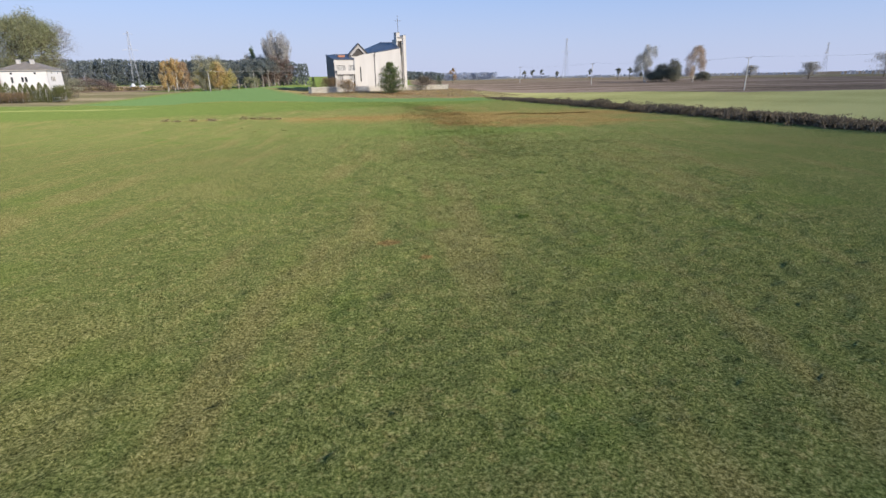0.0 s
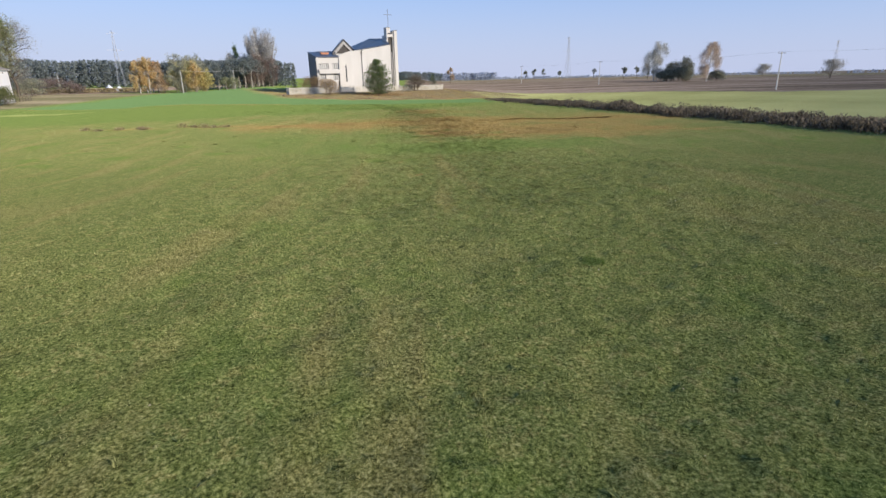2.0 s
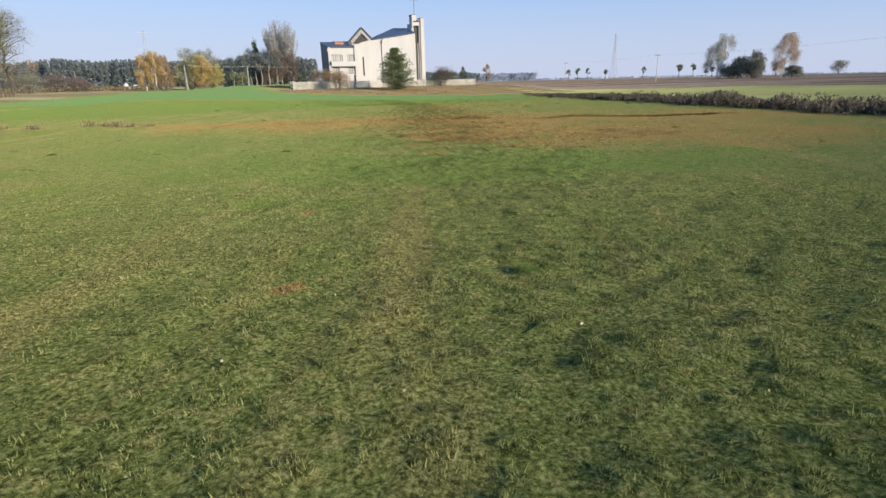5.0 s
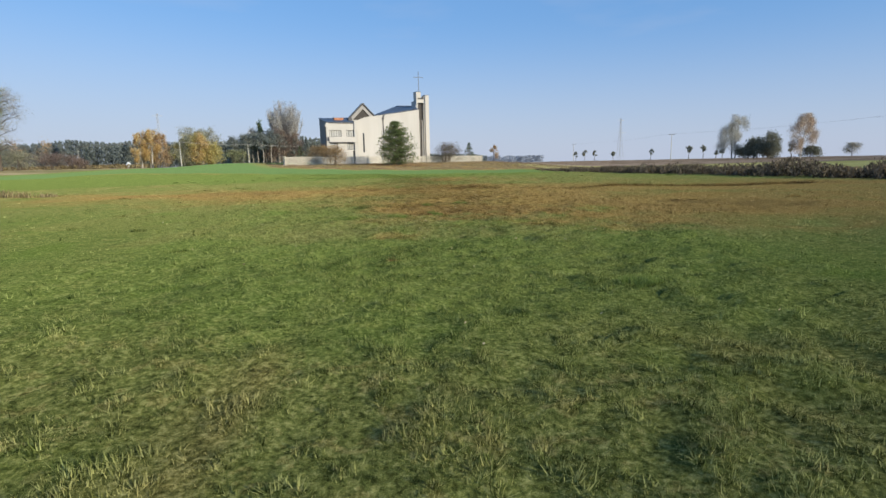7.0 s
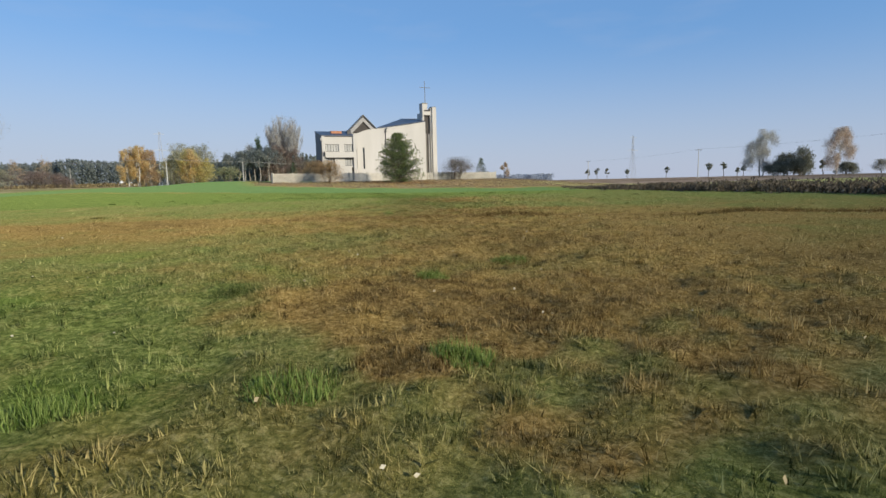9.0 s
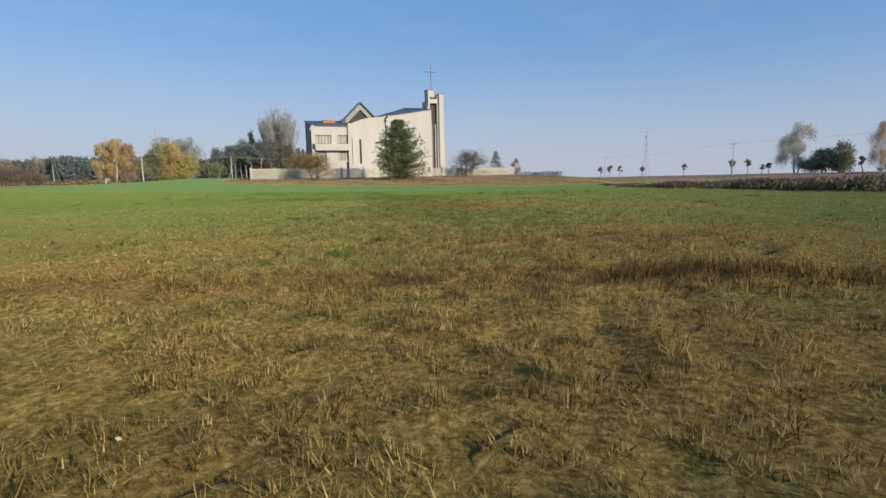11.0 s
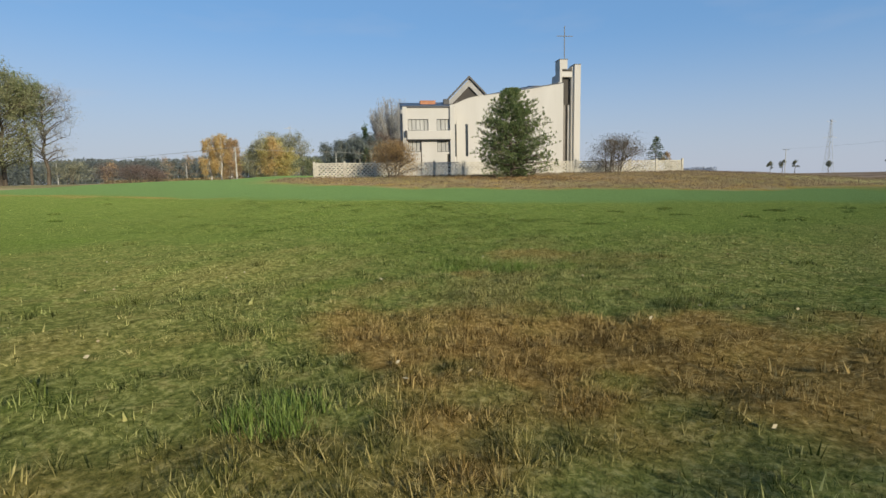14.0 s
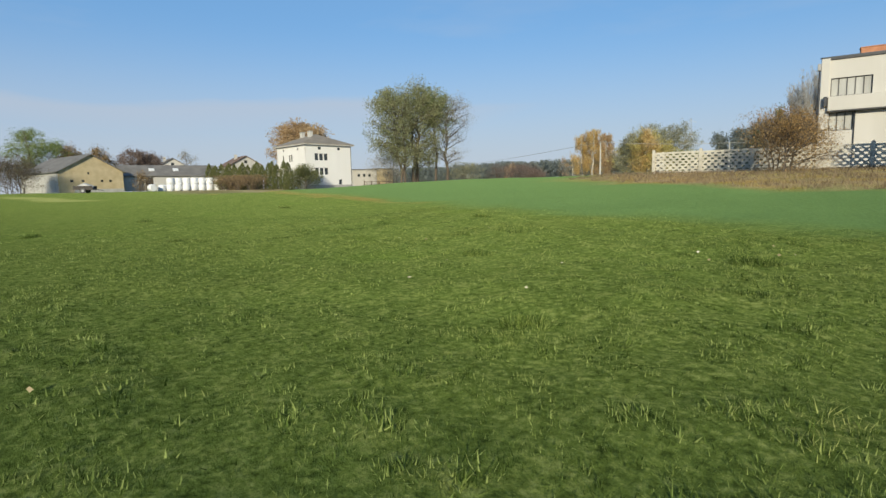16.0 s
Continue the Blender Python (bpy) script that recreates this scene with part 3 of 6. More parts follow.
L_BROWN = leafy("brown_twigs", [(0.0, (0.14, 0.10, 0.06)), (0.6, (0.29, 0.21, 0.12)), (1.0, (0.46, 0.33, 0.17))], 0.2)
L_RUSTY = leafy("rusty_shrub_leaves", [(0.0, (0.15, 0.095, 0.048)), (0.5, (0.35, 0.225, 0.100)), (1.0, (0.54, 0.37, 0.17))], 0.3)
L_DARK = leafy("dark_shrub_leaves", [(0.0, (0.12, 0.13, 0.105)), (1.0, (0.28, 0.285, 0.21))], 0.25)
L_TAN = leafy("tan_birch_leaves", [(0.0, (0.40, 0.32, 0.25)), (0.5, (0.57, 0.47, 0.37)), (1.0, (0.70, 0.60, 0.50))], 0.5)
L_SCRUB = leafy("grey_brown_scrub", [(0.0, (0.19, 0.14, 0.115)), (1.0, (0.33, 0.25, 0.21))], 0.4)
L_BANK = leafy("brown_bank_grass", [(0.0, (0.12, 0.085, 0.050)), (0.5, (0.24, 0.175, 0.108)), (1.0, (0.38, 0.300, 0.195))], 0.3)
L_THUJA = leafy("thuja_sprays", [(0.0, (0.075, 0.092, 0.036)), (1.0, (0.22, 0.23, 0.090))], 0.2)
# needles lightened and blued, so distance haze sits in the colour
L_FOREST_HAZE = leafy("hazed_forest_needles", [(0.0, (0.185, 0.215, 0.205)), (1.0, (0.245, 0.275, 0.255))], 0.45)
# pale blue of the horizon haze painted into the leaves
L_HAZE = leafy("hazed_far_woods", [(0.0, (0.36, 0.40, 0.48)), (1.0, (0.46, 0.50, 0.58))], 0.3)
L_WEED = leafy("dry_weeds", [(0.0, (0.12, 0.09, 0.04)), (0.5, (0.28, 0.22, 0.11)), (1.0, (0.54, 0.45, 0.25))], 0.25)
L_FALLEN = leafy("pale_fallen_leaves", [(0.0, (0.34, 0.27, 0.15)), (0.6, (0.50, 0.43, 0.28)), (1.0, (0.66, 0.62, 0.50))], 0.1)
L_DITCH = leafy("brown_ditch_weeds", [(0.0, (0.085, 0.069, 0.047)), (0.5, (0.155, 0.125, 0.086)), (1.0, (0.270, 0.222, 0.155))], 0.3)
M_GROUND = ground_material()
M_BLADE = blade_material()


# ---- ground ----
def spaced(lo, hi, step, far_lo, far_hi, grow=1.18):
    mid = list(np.arange(lo, hi + 1e-6, step))
    a, d = lo, step
    while a > far_lo:
        d *= grow
        a -= d
        mid.insert(0, max(a, far_lo))
    b, d = hi, step
    while b < far_hi:
        d *= grow
        b += d
        mid.append(min(b, far_hi))
    return np.array(mid)


def lattice(gx, gy, start=0):
    ny, nx = gx.shape
    i = start + (np.arange(ny - 1)[:, None] * nx + np.arange(nx - 1)[None]).ravel()
    return np.stack([i, i + 1, i + 1 + nx, i + nx], 1)


def build_ground():
    """One sheet to the horizon, with the turf close along the middle of the meadow."""
    xs = np.unique(np.round(np.concatenate([spaced(-110, 70, 2.2, -4600, 4600), np.arange(-22, 22, 0.9)]), 3))
    ys = np.unique(np.round(np.concatenate([spaced(-12, 205, 2.0, -2500, 4700), np.arange(0, 130, 0.9)]), 3))
    gx, gy = np.meshgrid(xs, ys)
    x, y = gx.ravel(), gy.ravel()
    verts = [np.stack([x, y, land(x, y) - 0.22 * S(0.9, 2.2, depth_in(x, y))], 1)]
    faces = [lattice(gx, gy)]
    count = len(x)
    for strip in STRIPS:
        lo, hi, a, b, step = strip
        gd, gy = np.meshgrid(np.arange(a, b + 1e-6, step), np.arange(lo, hi + 1e-6, step))
        gx = gd + np.interp(gy, LINE_Y, LINE_X)
        x, y = gx.ravel(), gy.ravel()
        sink = 0.08 * S(0.6, 0.0, inside(x, y, lo, hi, a, b))
        verts.append(np.stack([x, y, land(x, y) + turf(x, y) - sink], 1))
        faces.append(lattice(gx, gy, count))
        count += len(x)
    verts, faces = np.concatenate(verts), np.concatenate(faces)
    names = ("crop", "dry", "brown", "pale", "plough", "lushness")
    me = mesh_np("ground", verts, faces, dict(zip(names, zones(verts[:, 0], verts[:, 1]))), smooth=True)
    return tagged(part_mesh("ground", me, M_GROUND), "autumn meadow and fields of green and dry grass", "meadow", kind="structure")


build_ground()

# ---- church ----
CHURCH = Matrix.Translation((-16.2, 163.0, 1.85)) @ pose(0, 0, 0, 0, 0, 24.5)


def glazed(parent, u0, u1, z0, z1, v, bars, glass=M_CURTAIN, frame_w=0.06, depth=0.12, name="window"):
    """A window in an opening: a frame with its bars, a pane between each two."""
    bm = bmesh.new()
    box(bm, u0, u1, v, v + depth, z0, z0 + frame_w)
    box(bm, u0, u1, v, v + depth, z1 - frame_w, z1)
    xs = np.linspace(u0, u1, bars + 1)
    for k, x in enumerate(xs):
        a = x if k == 0 else (x - frame_w if k == bars else x - frame_w / 2)
        box(bm, a, a + frame_w, v + 0.002, v + depth - 0.002, z0 + frame_w, z1 - frame_w)
    win = part(name, bm, M_FRAME, parent, "dark framed window")
    for a, b in zip(xs, xs[1:]):
        part("pane", boxes((a + 0.01, b - 0.01, v + 0.05, v + 0.07, z0 + 0.02, z1 - 0.02)), glass, win)
    return win


def build_church():
    ch = thing("church", CHURCH, "modern white plastered church with dark blue sheet roof and tall tower", "church")
    wall_top = lambda u: float(np.interp(u, [-0.6, 1.7, 3.0, 4.4, 6.1, 10.0, 14.7], [8.75, 9.68, 9.98, 10.12, 10.32, 10.85, 11.65]))
    # nave
    holes = [(-0.12, 0.1, 2.3, 6.45), (1.32, 1.68, 2.3, 6.45)]
    bm = wall_holes(bmesh.new(), -0.6, 14.65, -0.6, wall_top, 0.0, 0.45, holes, (0.6, 2.4, 3.0, 3.7, 4.4, 6.1, 8.0, 10.0, 12.3))
    nave = part("front_wall", bm, M_PLASTER, ch, "tall white plastered wall with rising top")
    for a, b, c, d in holes:
        part("slit_window", boxes((a, b, 0.18, 0.24, c, d)), M_GLASS, ch, "narrow dark slit window")
    part("wall_panel", boxes((0.14, 1.28, -0.07, -0.003, 1.6, 7.0), (0.1, 2.3, -0.05, -0.003, 7.0, 7.09)), M_PLASTER, ch)
    cap = bmesh.new()
    us = [-0.6, 1.7, 3.0, 4.4, 6.1, 10.0, 14.7]
    for a, b in zip(us, us[1:]):
        slab(cap, [(a, -0.05, wall_top(a)), (b, -0.05, wall_top(b)), (b, -0.05, wall_top(b) + 0.07), (a, -0.05, wall_top(a) + 0.07)], (0, 0.55, 0))
    part("wall_coping", cap, M_PLASTER, ch)
    part("side_wall", slab(bmesh.new(), [(14.6, 0.45, -0.6), (17.6, 10.0, -0.6), (17.6, 10.0, 13.3), (14.6, 0.45, 11.5)], (-0.4, 0.1, 0)), M_PLASTER, ch)
    part("back_wall", boxes((5.6, 20.5, 23.6, 24.0, -0.6, 10.0)), M_PLASTER, ch)
    part("left_wall", boxes((-0.3, 0.05, 4.6, 23.6, -0.6, 9.9)), M_PLASTER, ch)
    part("right_wall", boxes((20.2, 20.5, 13.4, 23.6, -0.6, 12.0)), M_PLASTER, ch)
    bm = bmesh.new()
    for tri in ([(4.2, 0.35, 10.1), (6.1, 0.35, 10.35), (10.0, 0.35, 10.9), (14.6, 0.35, 11.7), (20.6, 18.0, 14.3), (15.4, 18.0, 14.2)],
                [(4.2, 0.35, 10.1), (15.4, 18.0, 14.2), (5.6, 4.3, 10.7)],
                [(15.4, 18.0, 14.2), (20.6, 18.0, 14.3), (20.6, 24.2, 10.0), (5.6, 24.2, 10.0)],
                [(15.4, 18.0, 14.2), (5.6, 24.2, 10.0), (5.6, 4.3, 10.7)]):
        for k in range(1, len(tri) - 1):
            slab(bm, [tri[0], tri[k], tri[k + 1]], (0, 0, 0.16))
    part("nave_roof", bm, M_ROOF, ch, "dark blue sheet metal roof")
    part("ridge_cap", slab(bmesh.new(), [(15.3, 17.9, 14.25), (20.7, 17.9, 14.35), (20.7, 17.9, 14.5), (15.3, 17.9, 14.4)], (0, 0.25, 0)), M_METAL, ch)
    part("roof_parapet", slab(bmesh.new(), [(16.6, 6.4, 12.3), (18.25, 11.6, 13.4), (18.25, 11.6, 14.0), (16.6, 6.4, 12.95)], (-0.25, 0.1, 0)), M_PLASTER, ch)
    bm = bmesh.new()
    tube(bm, [(6.05, -0.12, 9.55), (6.1, -0.3, 10.15), (6.3, -0.25, 10.3), (6.45, 0.05, 10.2)], [0.09] * 4, 8)
    tube(bm, [(6.05, -0.12, 0.2), (6.05, -0.12, 9.55)], [0.075, 0.075], 8)
    box(bm, 5.9, 6.25, -0.32, -0.06, 9.45, 9.75)
    part("downpipe", bm, M_METAL, ch, "black downpipe with a bent top")
    # dormer gable
    a, lft, rgt = (2.65, 12.85), (-0.6, 9.6), (5.9, 9.6)
    ia, il, ir = (2.66, 11.95), (0.3, 9.6), (5.02, 9.6)
    bm = bmesh.new()
    slab(bm, [(lft[0], 4.0, lft[1]), (il[0], 4.0, il[1]), (ia[0], 4.0, ia[1]), (a[0], 4.0, a[1])], (0, 0.5, 0))
    slab(bm, [(ia[0], 4.0, ia[1]), (ir[0], 4.0, ir[1]), (rgt[0], 4.0, rgt[1]), (a[0], 4.0, a[1])], (0, 0.5, 0))
    part("gable_frame", bm, M_PLASTER_GREY, ch, "pale grey gable surround")
    part("gable_panel", slab(bmesh.new(), [(il[0] - 0.1, 4.3, il[1]), (ir[0] + 0.1, 4.3, ir[1]), (ia[0], 4.3, ia[1] + 0.05)], (0, 0.15, 0)), M_DARK, ch, "dark brown gable panel")
    bm = bmesh.new()
    slab(bm, [(-0.85, 3.8, 9.47), (2.65, 3.8, 12.97), (2.65, 5.2, 12.97), (-0.85, 5.2, 9.47)], (-0.1, 0, 0.26))
    part("gable_roof", bm, M_ROOF, ch)
    part("gable_roof", slab(bmesh.new(), [(2.65, 3.8, 12.97), (6.15, 3.8, 9.47), (6.15, 5.2, 9.47), (2.65, 5.2, 12.97)], (0.1, 0, 0.26)), M_ROOF, ch)
    part("gable_edge", slab(bmesh.new(), [(-0.97, 3.72, 9.4), (2.65, 3.72, 13.02), (2.65, 3.72, 13.32), (-0.97, 3.72, 9.7)], (0, 0.075, 0)), M_METAL, ch, "dark sheet metal gable edge")
    part("gable_edge", slab(bmesh.new(), [(2.652, 3.72, 13.02), (6.27, 3.72, 9.4), (6.27, 3.72, 9.7), (2.652, 3.72, 13.32)], (0, 0.075, 0)), M_METAL, ch, "dark sheet metal gable edge")
    part("gable_base", boxes((-0.3, 5.6, 4.4, 4.8, -0.6, 9.78)), M_PLASTER, ch)
    # parish rooms
    front = lambda u: 8.35
    wins = [(-6.3, -3.7, 5.55, 6.95), (-2.65, -0.98, 5.55, 6.95), (-6.3, -4.75, 2.9, 4.32), (-2.62, -0.98, 2.85, 4.32)]
    part("parish_wall", wall_holes(bmesh.new(), -6.9, -0.9, -0.6, front, -1.5, -1.15, wins + [(-1.36, -0.99, -0.6, 2.6)]), M_PLASTER, ch, "white plastered two storey front")
    glazed(ch, *wins[0], -1.36, 5)
    glazed(ch, *wins[1], -1.36, 3)
    glazed(ch, *wins[2], -1.36, 3)
    glazed(ch, *wins[3], -1.36, 3)
    # narrow dark panel set in the slot below the right window
    part("dark_side_panel", boxes((-1.36, -0.99, -1.35, -1.28, -0.6, 2.6)), M_DARK, ch, "tall narrow dark panel")
    part("balcony_band", boxes((-6.45, -0.98, -2.1, -1.503, 4.42, 5.5)), M_PLASTER, ch, "plastered balcony parapet", 0.02)
    # dark strip added for the shadow line below the balcony band
    part("balcony_shade_strip", boxes((-6.5, -0.98, -2.13, -1.505, 4.33, 4.415)), M_METAL, ch)
    part("pilaster", boxes((-6.97, -6.42, -1.8, -1.505, -0.6, 8.45)), M_PLASTER, ch, "", 0.02)
    part("pilaster", boxes((-0.97, -0.36, -1.8, -0.003, -0.6, 8.7)), M_PLASTER, ch, "", 0.02)
    part("cornice", boxes((-6.98, -0.95, -1.62, -1.1, 8.36, 8.56)), M_METAL, ch, "dark blue roof edge")
    # this wall stands in shadow, and its dark colour carries that shadow
    bm = slab(bmesh.new(), [(-6.9, -1.4, -0.6), (-6.75, 6.6, -0.6), (-6.75, 6.6, 9.9), (-6.9, -1.4, 8.4)], (0.3, 0, 0))
    part("shaded_side_wall", bm, M_SHADED_WALL, ch, "side wall coloured dark for its shadow")
    part("parish_roof", slab(bmesh.new(), [(-6.95, -1.55, 8.46), (-0.3, -1.55, 8.46), (-0.3, 6.8, 9.98), (-6.85, 6.8, 9.98)], (0, 0, 0.14)), M_ROOF, ch)
    part("parish_back", boxes((-6.75, -0.3, 6.3, 6.6, -0.6, 9.9)), M_PLASTER, ch)
    chim = part("chimney", boxes((-4.25, -2.2, 2.6, 3.5, 8.9, 9.76)), M_BRICK, ch, "orange brick chimney", 0.015)
    part("chimney_cap", boxes((-4.3, -2.15, 2.55, 3.55, 9.762, 9.83)), M_BRICK, chim)
    part("vent_box", boxes((-1.2, -0.45, 2.0, 2.7, 9.1, 9.95)), M_METAL, ch, "dark blue roof vent box", 0.02)
    part("rear_roof", boxes((-3.4, 5.4, 8.0, 16.0, 9.0, 10.35)), M_ROOF, ch, "dark flat roof behind the gable")
    bm = bmesh.new()
    tube(bm, [(-7.06, -1.7, 0), (-7.06, -1.7, 7.6)], [0.06, 0.06], 8)
    part("downpipe", bm, M_METAL, ch)
    part("gutter_hopper", boxes((-7.22, -6.99, -1.86, -1.6, 7.6, 8.1)), M_PLASTER_GREY, ch, "white rainwater hopper", 0.02)
    bm = bmesh.new()
    tube(bm, [(-4.68, -1.57, 0), (-4.68, -1.57, 4.3)], [0.045, 0.045], 8)
    part("downpipe", bm, M_METAL, ch)
    part("wall_lamp", boxes((-6.72, -6.5, -2.2, -1.82, 4.75, 5.5)), M_METAL, ch, "dark box lamp", 0.02)
    # tower
    part("left_pier", boxes((17.72, 18.1, 9.7, 11.6, -0.6, 15.45)), M_PLASTER, ch, "", 0.02)
    part("top_block", boxes((17.7, 18.92, 9.68, 11.62, 15.455, 16.85)), M_PLASTER, ch, "", 0.02)
    part("block_cap", boxes((17.65, 18.97, 9.63, 11.67, 16.852, 16.94)), M_METAL, ch)
    part("beam", boxes((18.103, 19.7, 9.95, 11.5, 14.35, 15.2)), M_PLASTER, ch, "", 0.02)
    part("beam_cap", boxes((18.103, 19.7, 9.85, 11.5, 15.202, 15.42)), M_DARK, ch)
    part("tower_back", boxes((18.103, 19.7, 11.2, 11.55, -0.6, 14.348)), M_PLASTER_GREY, ch)
    part("dark_panel", boxes((18.45, 19.68, 10.6, 11.19, 10.3, 14.2)), M_DARK, ch, "dark brown upper window panel")
    part("strip_window", boxes((18.5, 18.95, 10.62, 11.18, -0.6, 10.297)), M_STRIP, ch, "tall brown strip window")
    part("strip_window", boxes((18.98, 19.28, 10.72, 11.16, -0.6, 10.297)), M_DARK, ch, "tall dark strip window")
    part("strip_rib", boxes((19.3, 19.68, 10.4, 11.17, -0.6, 10.297)), M_PLASTER_GREY, ch)
    part("right_pier", boxes((20.0, 20.98, 9.55, 11.7, -0.6, 16.12)), M_PLASTER, ch, "", 0.02)
    part("pier_return", boxes((19.705, 20.0, 9.95, 11.6, -0.6, 15.9)), M_PLASTER, ch, "", 0.015)
    part("pier_cap", boxes((19.95, 21.03, 9.5, 11.75, 16.122, 16.2)), M_METAL, ch)
    part("tower_core", boxes((17.8, 20.9, 11.7, 13.4, -0.6, 14.9)), M_PLASTER, ch)
    # cross
    cr = boxes((18.7, 18.8, 10.55, 10.65, 16.94, 21.9), (17.48, 20.02, 10.56, 10.64, 20.4, 20.5))
    part("roof_cross", cr, M_METAL, ch, "thin dark metal cross")
    part("cross_foot", boxes((18.58, 18.92, 10.43, 10.77, 16.942, 17.1)), M_METAL, ch)


build_church()


# ---- concrete fence ----
def build_fence():
    base = thing("concrete_fence", Matrix.Translation((FENCE0[0], FENCE0[1], 0)) @ pose(0, 0, 0, 0, 0, math.degrees(FA)), "weathered openwork concrete panel fence on a grassy bank", "fence")
    pitch, n, tall = 3.13, 13, 1.5
    bm = bmesh.new()
    # wavy bars, each touching the next, leave rows of lens-shaped gaps
    rows, cols, u0, u1 = 7, 42, 0.06, pitch - 0.06
    step = (tall - 0.14) / rows
    curves = []
    for k in range(rows + 1):
        amp, half = (0.0, 0.07) if k in (0, rows) else (0.036, 0.060)
        for side in (-1, 1):
            row = []
            for j in range(cols + 1):
                u = u0 + (u1 - u0) * j / cols
                row.append(bm.verts.new((u, 0.03, 0.07 + k * step + amp * math.sin(math.tau * u / 0.42 + (math.pi if k % 2 else 0)) + side * half)))
            curves.append(row)
    for i, (p, q) in enumerate(zip(curves, curves[1:])):
        for j in range(cols):
            gap = min(q[j].co.z - p[j].co.z, q[j + 1].co.z - p[j + 1].co.z)
            if i % 2 == 0 or gap < 0.035 or j in (0, cols - 1):
                bm.faces.new((p[j], p[j + 1], q[j + 1], q[j]))
    front = bm.faces[:]
    rims = [e for e in bm.edges if len(e.link_faces) == 1]
    back = {v: bm.verts.new((v.co.x, -0.03, v.co.z)) for v in {v for f in front for v in f.verts}}
    for f in front:
        bm.faces.new([back[v] for v in reversed(f.verts)])
    for e in rims:
        a, b = e.verts
        bm.faces.new((a, b, back[b], back[a]))
    bmesh.ops.delete(bm, geom=[v for v in bm.verts if not v.link_faces], context="VERTS")
    bmesh.ops.recalc_face_normals(bm, faces=bm.faces[:])
    panel_me = bpy.data.meshes.new("panel")
    bm.to_mesh(panel_me)
    bm.free()
    panel_me.materials.append(M_CONC)
    bm = box(bmesh.new(), -0.1, 0.1, -0.1, 0.1, -0.5, 1.68)
    slab(bm, [(-0.1, -0.1, 1.68), (0.1, -0.1, 1.68), (0.0, -0.1, 1.74)], (0, 0.2, 0))
    post_me = bpy.data.meshes.new("post")
    bm.to_mesh(post_me)
    bm.free()
    post_me.materials.append(M_CONC)
    tops = lambda s: float(np.interp(s, [0, 41], [3.2, 2.88])) - 1.55
    for k in range(n + 1):
        p = part_mesh("post", post_me, None, base)
        s = k * pitch
        p.matrix_basis = pose(s, 0, tops(s) - 0.05, random.uniform(-0.6, 0.6), random.uniform(-0.6, 0.6), 0)
        if k < n:
            q = part_mesh("panel", panel_me, None, base)
            q.matrix_basis = pose(s, 0, tops(s + pitch / 2), 0, random.uniform(-0.4, 0.4), 0)
    q = part("plinth", boxes((0, n * pitch, -0.035, 0.035, 0.2, 1.3)), M_CONC, base)
    for end in (0, n):
        r = part_mesh("return_panel", panel_me, None, base)
        r.matrix_basis = pose(end * pitch, 0, tops(end * pitch), 0, 0, 90)
        p = part_mesh("post", post_me, None, base)
        p.matrix_basis = pose(end * pitch, pitch, tops(end * pitch) - 0.05)


build_fence()


# ---- white house and the farm ----
def gable_roof(bm, x0, x1, y0, y1, z, rise, over=0.4, th=0.15):
    """A pitched roof with its ridge along y."""
    m = (x0 + x1) / 2
    k = rise / (m - x0)
    for a in (x0 - over, x1 + over):
        slab(bm, [(a, y0 - over, z - over * k), (m, y0 - over, z + rise), (m, y1 + over, z + rise), (a, y1 + over, z - over * k)], (0, 0, th))


